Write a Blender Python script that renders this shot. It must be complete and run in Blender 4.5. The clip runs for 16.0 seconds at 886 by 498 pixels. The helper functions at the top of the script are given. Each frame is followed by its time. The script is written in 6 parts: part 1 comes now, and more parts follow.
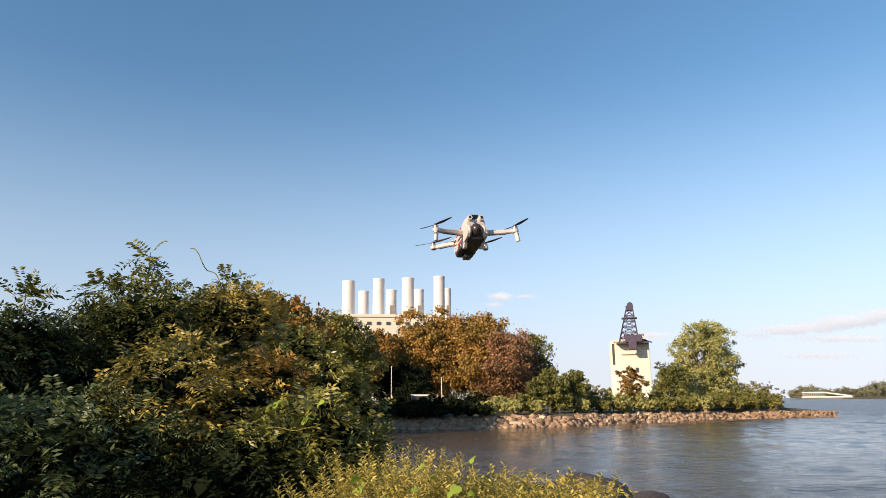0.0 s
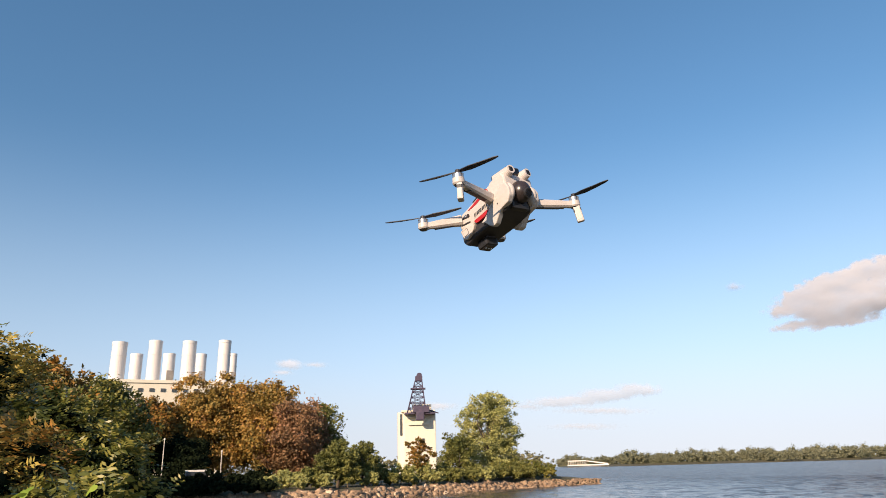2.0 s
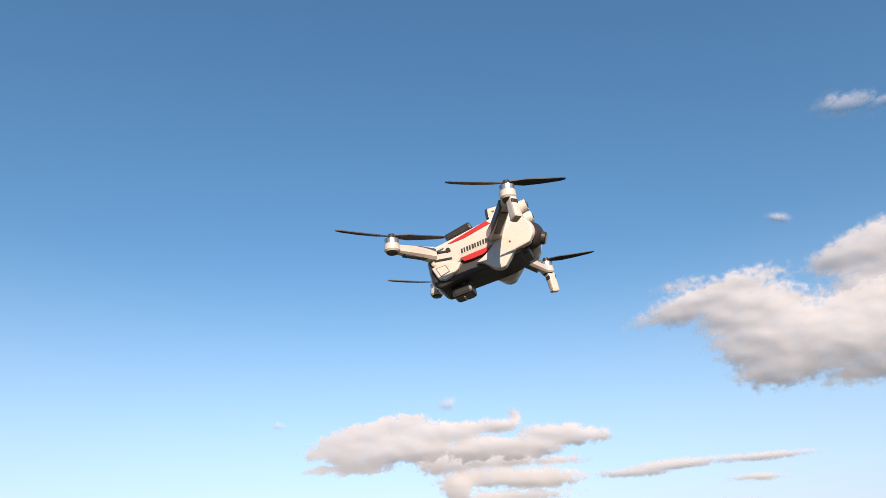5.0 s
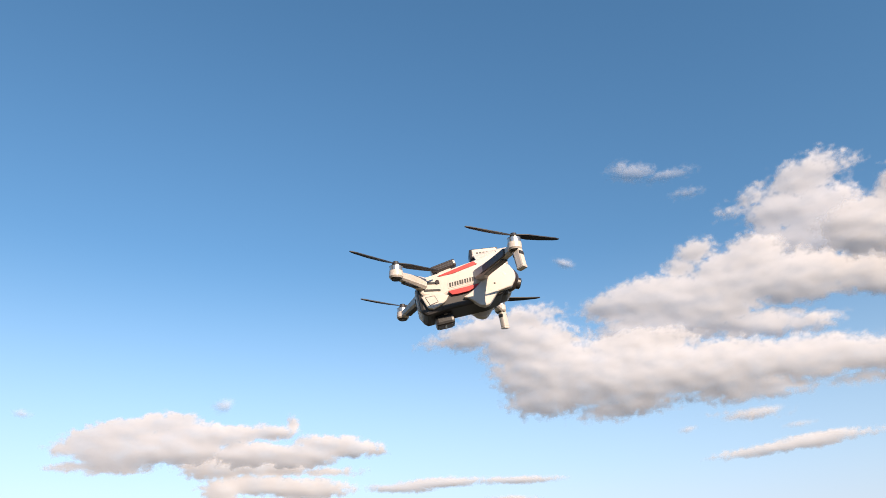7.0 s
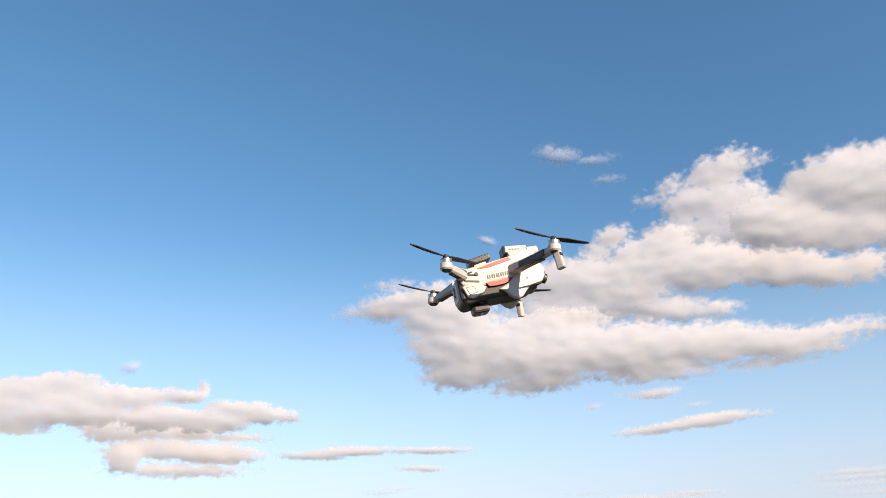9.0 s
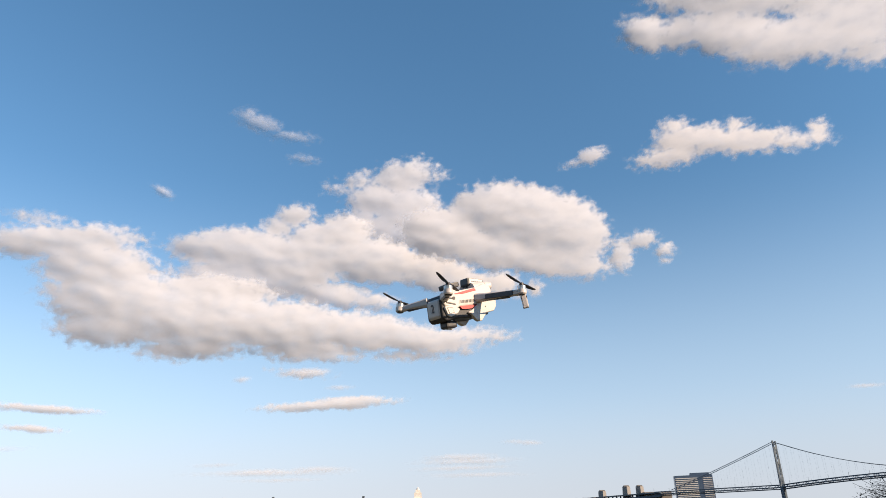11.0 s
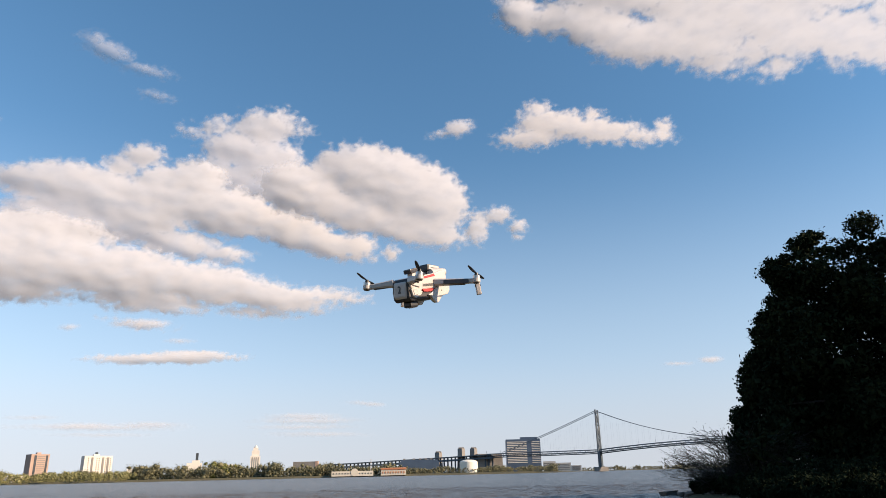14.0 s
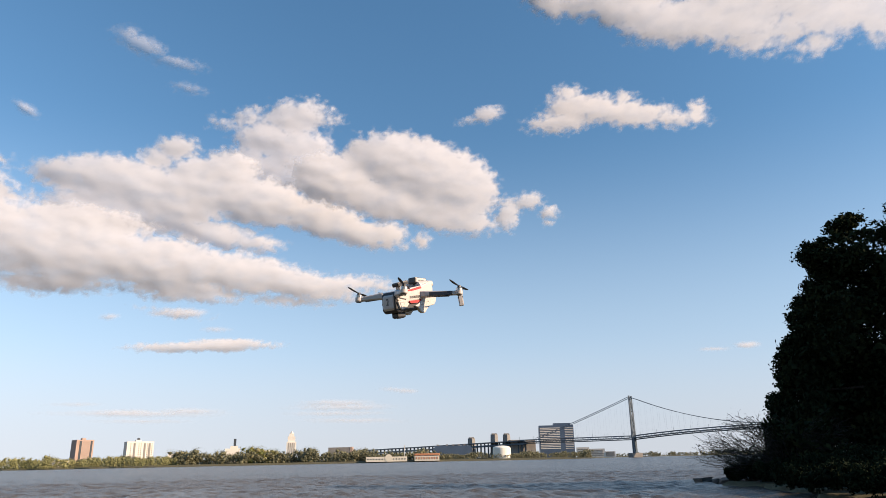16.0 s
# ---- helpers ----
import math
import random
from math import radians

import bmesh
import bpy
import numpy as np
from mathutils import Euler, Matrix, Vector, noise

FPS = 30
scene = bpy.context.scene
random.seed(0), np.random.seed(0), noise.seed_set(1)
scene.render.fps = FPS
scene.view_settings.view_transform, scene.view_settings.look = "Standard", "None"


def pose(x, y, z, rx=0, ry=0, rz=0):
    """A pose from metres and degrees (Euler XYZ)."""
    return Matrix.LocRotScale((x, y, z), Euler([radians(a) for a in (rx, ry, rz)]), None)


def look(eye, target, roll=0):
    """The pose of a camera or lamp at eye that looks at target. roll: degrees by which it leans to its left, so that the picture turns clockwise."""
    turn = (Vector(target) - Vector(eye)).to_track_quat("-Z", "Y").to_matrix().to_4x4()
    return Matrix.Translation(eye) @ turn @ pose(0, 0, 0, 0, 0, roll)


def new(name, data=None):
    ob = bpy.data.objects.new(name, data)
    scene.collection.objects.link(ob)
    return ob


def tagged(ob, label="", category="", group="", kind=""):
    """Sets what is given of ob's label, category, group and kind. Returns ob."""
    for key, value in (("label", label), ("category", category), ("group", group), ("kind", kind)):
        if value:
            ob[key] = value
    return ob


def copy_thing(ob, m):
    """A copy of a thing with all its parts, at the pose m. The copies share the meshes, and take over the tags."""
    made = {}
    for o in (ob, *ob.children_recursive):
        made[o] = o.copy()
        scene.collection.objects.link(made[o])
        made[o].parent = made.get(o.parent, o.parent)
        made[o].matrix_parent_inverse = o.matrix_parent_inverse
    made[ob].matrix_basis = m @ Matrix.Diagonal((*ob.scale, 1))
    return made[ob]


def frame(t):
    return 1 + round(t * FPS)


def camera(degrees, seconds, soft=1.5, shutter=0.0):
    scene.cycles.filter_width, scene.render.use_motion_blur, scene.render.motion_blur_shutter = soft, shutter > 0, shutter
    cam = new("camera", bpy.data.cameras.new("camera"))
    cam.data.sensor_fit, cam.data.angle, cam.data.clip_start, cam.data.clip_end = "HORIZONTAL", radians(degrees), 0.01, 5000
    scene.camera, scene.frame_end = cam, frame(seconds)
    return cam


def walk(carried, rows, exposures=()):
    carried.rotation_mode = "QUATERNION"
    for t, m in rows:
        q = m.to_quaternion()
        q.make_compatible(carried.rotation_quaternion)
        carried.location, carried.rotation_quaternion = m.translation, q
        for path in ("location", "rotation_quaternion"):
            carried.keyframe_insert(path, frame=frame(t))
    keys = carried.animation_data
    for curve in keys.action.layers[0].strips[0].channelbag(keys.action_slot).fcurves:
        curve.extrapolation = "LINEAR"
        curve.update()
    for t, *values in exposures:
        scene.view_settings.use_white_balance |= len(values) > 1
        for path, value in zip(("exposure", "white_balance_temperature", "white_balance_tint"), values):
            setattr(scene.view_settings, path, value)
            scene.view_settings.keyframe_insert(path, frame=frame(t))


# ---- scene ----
# ---------------------------------------------------------------- camera
LENS = 66.2
ROWS = [
    (0, 0.005, -0.009, 2.498, 102.55, 0.44, 0.10),
    (0.5, -0.081, 0.255, 2.518, 103.38, 0.93, -2.44),
    (1, -0.154, 0.460, 2.539, 104.63, 1.01, -6.31),
    (1.5, -0.243, 0.604, 2.543, 106.14, 1.24, -11.51),
    (2, -0.281, 0.837, 2.551, 107.96, 1.51, -17.32),
    (2.5, -0.326, 0.971, 2.556, 110.66, 1.84, -24.14),
    (3, -0.348, 1.023, 2.561, 112.88, 1.84, -29.10),
    (3.5, -0.412, 1.078, 2.550, 113.98, 2.03, -33.30),
    (4, -0.427, 1.233, 2.578, 115.19, 2.52, -40.37),
    (4.2, -0.462, 1.262, 2.558, 115.82, 2.67, -44.00),
    (6.3, -0.569, 1.446, 2.567, 117.52, 2.53, -65.23),
    (6.5, -0.607, 1.463, 2.563, 117.55, 2.55, -67.39),
    (7, -0.684, 1.493, 2.558, 117.26, 2.47, -72.85),
    (7.5, -0.730, 1.461, 2.554, 116.36, 2.29, -75.42),
    (8, -0.738, 1.463, 2.541, 115.29, 2.19, -75.45),
    (8.5, -0.783, 1.500, 2.534, 115.07, 2.16, -75.76),
    (9, -0.809, 1.619, 2.550, 114.66, 2.16, -80.09),
    (9.5, -0.867, 1.742, 2.543, 114.14, 2.21, -88.28),
    (10, -0.900, 1.866, 2.544, 113.48, 2.06, -96.56),
    (10.2, -0.929, 1.915, 2.540, 113.13, 1.96, -99.49),
    (12.3, -1.071, 2.319, 2.554, 109.13, 1.47, -119.23),
    (12.5, -1.074, 2.332, 2.549, 108.75, 1.34, -120.29),
    (13, -1.082, 2.350, 2.528, 108.19, 1.22, -121.56),
    (13.5, -1.091, 2.373, 2.523, 108.10, 1.17, -121.78),
    (14, -1.098, 2.367, 2.535, 108.28, 1.20, -121.94),
    (14.5, -1.136, 2.336, 2.528, 108.19, 1.14, -121.95),
    (15, -1.192, 2.316, 2.525, 108.00, 1.14, -120.04),
    (15.5, -1.227, 2.348, 2.546, 107.68, 1.12, -119.23),
    (16, -1.254, 2.345, 2.556, 107.24, 1.09, -119.26),
]
cam = camera(LENS, 16.0, soft=0.6, shutter=0.1)
walk(cam, [(r[0], pose(*r[1:])) for r in ROWS], [(0.0, 1.16, 7200, 19), (3.0, 1.06, 7050, 18), (6.5, 1.21, 6950, 16), (10.0, 1.2, 7000, 16), (12.5, 1.17, 7050, 17), (16.0, 1.17, 7050, 17)])

# ---------------------------------------------------------------- light
SUN_AZ, SUN_EL = 227.0, 24.0
world = bpy.data.worlds.new("sky")
scene.world = world
world.use_nodes = True
wn, wl = world.node_tree.nodes, world.node_tree.links
sky = wn.new("ShaderNodeTexSky")
sky.sky_type = "NISHITA"
sky.sun_disc = False
sky.sun_elevation, sky.sun_rotation = radians(SUN_EL), radians(SUN_AZ)
sky.air_density, sky.dust_density, sky.ozone_density = 1.0, 0.0, 3.4
deep = wn.new("ShaderNodeGamma")
deep.inputs["Gamma"].default_value = 0.74
rich = wn.new("ShaderNodeHueSaturation")
rich.inputs["Saturation"].default_value = 1.34
rich.inputs["Hue"].default_value = 0.496
wl.new(sky.outputs["Color"], deep.inputs["Color"])
wl.new(deep.outputs["Color"], rich.inputs["Color"])
# pale haze low over the horizon
ray = wn.new("ShaderNodeTexCoord")
axes = wn.new("ShaderNodeSeparateXYZ")
haze = wn.new("ShaderNodeMapRange")
haze.interpolation_type = "SMOOTHSTEP"
haze.inputs["From Min"].default_value, haze.inputs["From Max"].default_value = -0.03, 0.46
haze.inputs["To Min"].default_value, haze.inputs["To Max"].default_value = 0.92, 0.0
pale = wn.new("ShaderNodeMixRGB")
pale.inputs["Color2"].default_value = (2.25, 3.1, 4.05, 1)
wl.new(ray.outputs["Generated"], axes.inputs["Vector"])
wl.new(axes.outputs["Z"], haze.inputs["Value"])
wl.new(haze.outputs["Result"], pale.inputs["Fac"])
wl.new(rich.outputs["Color"], pale.inputs["Color1"])
low = wn.new("ShaderNodeMapRange")
low.interpolation_type = "SMOOTHSTEP"
low.inputs["From Min"].default_value, low.inputs["From Max"].default_value = -0.02, 0.17
low.inputs["To Min"].default_value, low.inputs["To Max"].default_value = 0.85, 0.0
milky = wn.new("ShaderNodeMixRGB")
milky.inputs["Color2"].default_value = (2.60, 2.97, 3.30, 1)
wl.new(axes.outputs["Z"], low.inputs["Value"])
wl.new(low.outputs["Result"], milky.inputs["Fac"])
wl.new(pale.outputs["Color"], milky.inputs["Color1"])
wl.new(milky.outputs["Color"], wn["Background"].inputs["Color"])
# air scatters most towards the sun and straight away from it
facing_sun = wn.new("ShaderNodeVectorMath")
facing_sun.operation = "DOT_PRODUCT"
facing_sun.inputs[1].default_value = (math.sin(radians(SUN_AZ)) * math.cos(radians(SUN_EL)), math.cos(radians(SUN_AZ)) * math.cos(radians(SUN_EL)), math.sin(radians(SUN_EL)))
wl.new(ray.outputs["Generated"], facing_sun.inputs[0])
squared = wn.new("ShaderNodeMath")
squared.operation = "POWER"
squared.inputs[1].default_value = 2.0
scatter = wn.new("ShaderNodeMath")
scatter.operation = "MULTIPLY_ADD"
scatter.inputs[1].default_value, scatter.inputs[2].default_value = 0.044, 0.101
wl.new(facing_sun.outputs["Value"], squared.inputs[0])
wl.new(squared.outputs[0], scatter.inputs[0])
wl.new(scatter.outputs[0], wn["Background"].inputs["Strength"])
sun = new("sun", bpy.data.lights.new("sun", "SUN"))
sun.data.energy, sun.data.angle, sun.data.color = 3.4, radians(0.5), (1.0, 0.82, 0.60)
sun.matrix_world = look((0, 0, 50), (-math.sin(radians(SUN_AZ)) * 100, -math.cos(radians(SUN_AZ)) * 100, 50 - 100 * math.tan(radians(SUN_EL))))


# ---------------------------------------------------------------- helpers
def at(az, d, z=0.0):
    """A place by bearing (clockwise from +y), distance and height."""
    return Vector((math.sin(radians(az)) * d, math.cos(radians(az)) * d, z))


def thing(name, label, category, loc=(0, 0, 0), rz=0.0, group="", kind=""):
    ob = new(name)
    ob.empty_display_size = 0.1
    ob.matrix_basis = pose(*loc, 0, 0, rz)
    return tagged(ob, label, category, group, kind)


def part(name, bm, material, parent, label="", smooth=False):
    me = bpy.data.meshes.new(name)
    bm.to_mesh(me)
    bm.free()
    if smooth:
        me.polygons.foreach_set("use_smooth", [True] * len(me.polygons))
    me.materials.append(material)
    ob = new(name, me)
    ob.parent = parent
    return tagged(ob, label)


def np_mesh(name, verts, faces, material, smooth=False):
    """A mesh from arrays: verts n x 3, faces m x k."""
    verts, faces = np.asarray(verts, np.float32), np.asarray(faces, np.int32)
    me = bpy.data.meshes.new(name)
    me.vertices.add(len(verts))
    me.vertices.foreach_set("co", verts.ravel())
    k = faces.shape[1]
    me.loops.add(faces.size)
    me.loops.foreach_set("vertex_index", faces.ravel())
    me.polygons.add(len(faces))
    me.polygons.foreach_set("loop_start", np.arange(0, faces.size, k, dtype=np.int32))
    me.polygons.foreach_set("loop_total", np.full(len(faces), k, np.int32))
    if smooth:
        me.polygons.foreach_set("use_smooth", np.ones(len(faces), bool))
    me.materials.append(material)
    me.update(calc_edges=True)
    me.validate()
    return me


def np_part(name, verts, faces, material, parent=None, label="", smooth=False):
    ob = new(name, np_mesh(name, verts, faces, material, smooth))
    ob.parent = parent
    return tagged(ob, label)


def box(bm, sx, sy, sz, m=None, bevel=0.0):
    """A box centred on its pose m."""
    r = bmesh.ops.create_cube(bm, size=1.0, matrix=(m or Matrix()) @ Matrix.Diagonal((sx, sy, sz, 1)))
    if bevel:
        es = list({e for v in r["verts"] for e in v.link_edges})
        bmesh.ops.bevel(bm, geom=es, offset=bevel, segments=2, affect="EDGES", profile=0.6)
    return bm


def tube(bm, a, b, ra, rb, n=8, caps=True):
    """A tapered tube from a to b."""
    a, b = Vector(a), Vector(b)
    m = Matrix.Translation((a + b) / 2) @ (b - a).to_track_quat("Z", "Y").to_matrix().to_4x4()
    bmesh.ops.create_cone(bm, cap_ends=caps, segments=n, radius1=ra, radius2=rb, depth=(b - a).length, matrix=m)
    return bm


def loft(bm, sections, n=16, power=2.6, close=True):
    """A hull along x: sections (x, half width, z low, z high), each a rounded rectangle."""
    rings = []
    for x, w, z0, z1 in sections:
        ring = []
        for i in range(n):
            a = 2 * math.pi * (i + 0.5) / n
            c, s = math.cos(a), math.sin(a)
            c = math.copysign(abs(c) ** (2 / power), c)
            s = math.copysign(abs(s) ** (2 / power), s)
            ring.append(bm.verts.new((x, w * c, (z0 + z1) / 2 + (z1 - z0) / 2 * s)))
        rings.append(ring)
    for p, q in zip(rings, rings[1:]):
        for i in range(n):
            bm.faces.new((p[i], p[(i + 1) % n], q[(i + 1) % n], q[i]))
    if close:
        bm.faces.new(rings[0][::-1])
        bm.faces.new(rings[-1])
    bmesh.ops.recalc_face_normals(bm, faces=bm.faces[:])
    return bm


# ---------------------------------------------------------------- materials
def material(name, rough=0.6, metal=0.0):
    m = bpy.data.materials.new(name)
    m.use_nodes = True
    b = m.node_tree.nodes["Principled BSDF"]
    b.inputs["Roughness"].default_value = rough
    b.inputs["Metallic"].default_value = metal
    return m, m.node_tree.nodes, m.node_tree.links, b


def ramp(nodes, stops):
    r = nodes.new("ShaderNodeValToRGB")
    e = r.color_ramp.elements
    while len(e) < len(stops):
        e.new(0.5)
    for el, (p, c) in zip(e, stops):
        el.position, el.color = p, (*c, 1)
    return r


def grainy(name, dark, light, scale, rough=0.7, bump=0.3, fine=8.0, metal=0.0, dist=0.02, per_object=0.0):
    """Two-scale mottling between two colours with fine relief, in object space."""
    m, n, l, b = material(name, rough, metal)
    co = n.new("ShaderNodeTexCoord")
    big = n.new("ShaderNodeTexNoise")
    big.inputs["Scale"].default_value, big.inputs["Detail"].default_value = scale, 6
    small = n.new("ShaderNodeTexNoise")
    small.inputs["Scale"].default_value, small.inputs["Detail"].default_value = scale * fine, 8
    mix = n.new("ShaderNodeMath")
    mix.operation = "MULTIPLY_ADD"
    mix.inputs[1].default_value = 0.45
    l.new(small.outputs["Fac"], mix.inputs[0])
    half = n.new("ShaderNodeMath")
    half.operation = "MULTIPLY"
    half.inputs[1].default_value = 0.55
    l.new(big.outputs["Fac"], half.inputs[0])
    l.new(half.outputs[0], mix.inputs[2])
    r = ramp(n, [(0.32, dark), (0.68, light)])
    for t in (big, small):
        l.new(co.outputs["Object"], t.inputs["Vector"])
    if per_object:
        info = n.new("ShaderNodeObjectInfo")
        add = n.new("ShaderNodeMath")
        add.operation = "MULTIPLY_ADD"
        add.inputs[1].default_value = per_object
        l.new(info.outputs["Random"], add.inputs[0])
        l.new(mix.outputs[0], add.inputs[2])
        sub = n.new("ShaderNodeMath")
        sub.operation = "SUBTRACT"
        sub.inputs[1].default_value = per_object / 2
        l.new(add.outputs[0], sub.inputs[0])
        l.new(sub.outputs[0], r.inputs["Fac"])
    else:
        l.new(mix.outputs[0], r.inputs["Fac"])
    l.new(r.outputs["Color"], b.inputs["Base Color"])
    bp = n.new("ShaderNodeBump")
    bp.inputs["Strength"].default_value, bp.inputs["Distance"].default_value = bump, dist
    l.new(small.outputs["Fac"], bp.inputs["Height"])
    l.new(bp.outputs["Normal"], b.inputs["Normal"])
    return m


def leafy(name, stops, thin=0.3, patch=0.25, rough=0.5, gloss=0.22):
    """Leaves: each its own tone, in drifts of colour, letting some light through."""
    m, n, l, b = material(name, rough)
    geo = n.new("ShaderNodeNewGeometry")
    co = n.new("ShaderNodeTexCoord")
    drift = n.new("ShaderNodeTexNoise")
    drift.inputs["Scale"].default_value, drift.inputs["Detail"].default_value = patch, 3
    l.new(co.outputs["Object"], drift.inputs["Vector"])
    f = n.new("ShaderNodeMath")
    f.operation = "MULTIPLY_ADD"
    f.inputs[1].default_value = 0.45
    l.new(geo.outputs["Random Per Island"], f.inputs[0])
    g = n.new("ShaderNodeMapRange")
    g.inputs["From Min"].default_value, g.inputs["From Max"].default_value = 0.3, 0.7
    g.inputs["To Max"].default_value = 0.55
    l.new(drift.outputs["Fac"], g.inputs["Value"])
    l.new(g.outputs["Result"], f.inputs[2])
    r = ramp(n, stops)
    l.new(f.outputs[0], r.inputs["Fac"])
    l.new(r.outputs["Color"], b.inputs["Base Color"])
    b.inputs["Specular IOR Level"].default_value = gloss
    tr = n.new("ShaderNodeBsdfTranslucent")
    l.new(r.outputs["Color"], tr.inputs["Color"])
    mx = n.new("ShaderNodeMixShader")
    mx.inputs["Fac"].default_value = thin
    l.new(b.outputs["BSDF"], mx.inputs[1])
    l.new(tr.outputs["BSDF"], mx.inputs[2])
    l.new(mx.outputs["Shader"], n["Material Output"].inputs["Surface"])
    return m


GROUND = grainy("earth_and_grass", (0.035, 0.04, 0.018), (0.13, 0.11, 0.06), 0.35, 0.95, 0.6, 12, dist=0.1)
ROCK = grainy("riprap_stone", (0.24, 0.155, 0.095), (0.70, 0.52, 0.345), 1.6, 0.9, 0.7, 9, dist=0.05, per_object=0.6)
DARK_ROCK = grainy("wet_dark_stone", (0.02, 0.017, 0.015), (0.10, 0.08, 0.065), 2.2, 0.7, 0.8, 8, dist=0.04)
BARK = grainy("bark", (0.04, 0.03, 0.022), (0.14, 0.105, 0.075), 3.0, 0.95, 0.8, 7, dist=0.02)
# copy of the bark above, its tone lowered for the shaded point
SHADED_BARK = grainy("shaded_bark", (0.012, 0.01, 0.008), (0.04, 0.032, 0.025), 3.0, 0.95, 0.8, 7, dist=0.02)
STEM = grainy("green_stem", (0.09, 0.10, 0.025), (0.30, 0.26, 0.07), 6.0, 0.7, 0.3, 6, dist=0.003)
LEAF_DEEP = leafy("deep_green_leaves", [(0.0, (0.024, 0.040, 0.013)), (0.35, (0.095, 0.115, 0.028)), (0.68, (0.26, 0.235, 0.055)), (1.0, (0.50, 0.37, 0.10))], 0.18, 0.5, 0.38, 0.36)
LEAF_RUST = leafy("rust_leaves", [(0.0, (0.085, 0.085, 0.030)), (0.4, (0.189, 0.142, 0.038)), (0.7, (0.377, 0.179, 0.042)), (1.0, (0.528, 0.226, 0.056))], 0.25, 0.6)
LEAF_AUTUMN = leafy("autumn_leaves", [(0.0, (0.112, 0.106, 0.035)), (0.4, (0.288, 0.200, 0.053)), (0.75, (0.425, 0.237, 0.062)), (1.0, (0.450, 0.225, 0.112))], 0.2, 0.3)
LEAF_BROWN = leafy("russet_leaves", [(0.0, (0.097, 0.078, 0.043)), (0.5, (0.274, 0.157, 0.078)), (1.0, (0.431, 0.216, 0.117))], 0.2, 0.3)
LEAF_OLIVE = leafy("olive_leaves", [(0.0, (0.057, 0.076, 0.025)), (0.5, (0.177, 0.184, 0.053)), (1.0, (0.354, 0.316, 0.095))], 0.22, 0.3)
LEAF_PALE = leafy("pale_green_leaves", [(0.0, (0.17, 0.195, 0.075)), (0.5, (0.38, 0.38, 0.135)), (1.0, (0.56, 0.51, 0.20))], 0.25, 0.3)
LEAF_GOLD = leafy("yellow_green_leaves", [(0.0, (0.12, 0.12, 0.025)), (0.5, (0.42, 0.35, 0.08)), (1.0, (0.80, 0.63, 0.20))], 0.28, 1.5)
LEAF_VINE = leafy("bright_vine_leaves", [(0.0, (0.160, 0.261, 0.036)), (0.6, (0.290, 0.392, 0.058)), (1.0, (0.493, 0.464, 0.087))], 0.35, 2.0)
# far leaves, with the haze of distance mixed into the colour
LEAF_FAR = leafy("haze_tinted_olive_leaves", [(0.0, (0.11, 0.115, 0.075)), (0.5, (0.19, 0.185, 0.11)), (1.0, (0.29, 0.265, 0.15))], 0.3, 0.02)
# leaves of plants in shade: near black, the shade put into the colour
LEAF_SHADED = leafy("shade_dark_leaves", [(0.0, (0.005, 0.009, 0.005)), (0.6, (0.013, 0.020, 0.009)), (1.0, (0.028, 0.032, 0.012))], 0.02, 0.2, 0.75, 0.04)
LEAF_COOL = leafy("cool_green_leaves", [(0.0, (0.016, 0.033, 0.015)), (0.5, (0.062, 0.094, 0.038)), (1.0, (0.165, 0.18, 0.068))], 0.15, 0.5, 0.42, 0.3)
LEAF_YELLOW = leafy("yellowing_leaves", [(0.0, (0.06, 0.066, 0.018)), (0.35, (0.24, 0.21, 0.052)), (0.7, (0.48, 0.36, 0.09)), (1.0, (0.64, 0.46, 0.13))], 0.2, 0.6, 0.4, 0.34)
# these two are greyed and paled for the hazy air over the river
LEAF_HAZE = leafy("haze_paled_leaves", [(0.0, (0.16, 0.175, 0.11)), (0.5, (0.21, 0.215, 0.135)), (1.0, (0.26, 0.255, 0.155))], 0.35, 0.02)
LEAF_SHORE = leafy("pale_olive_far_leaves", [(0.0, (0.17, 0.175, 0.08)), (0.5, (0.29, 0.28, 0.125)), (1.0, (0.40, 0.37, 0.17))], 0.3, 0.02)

# ---------------------------------------------------------------- ground
NEAR = [(-180, 4900), (-8.1, 4900), (-8, 14), (20, 13), (60, 12), (110, 14), (139.5, 22), (156, 22), (158, 4900), (180, 4900)]
FAR = [(-9, 63), (0, 62), (5, 64), (10, 67), (14, 75), (18.4, 83), (22.5, 92), (26.3, 98), (29.3, 105), (29.6, 1050), (46, 1100), (86, 1150), (130, 1180), (133, 2300), (140, 2600), (157, 2600)]


def table(rows, a):
    return float(np.interp(a, [r[0] for r in rows], [r[1] for r in rows]))


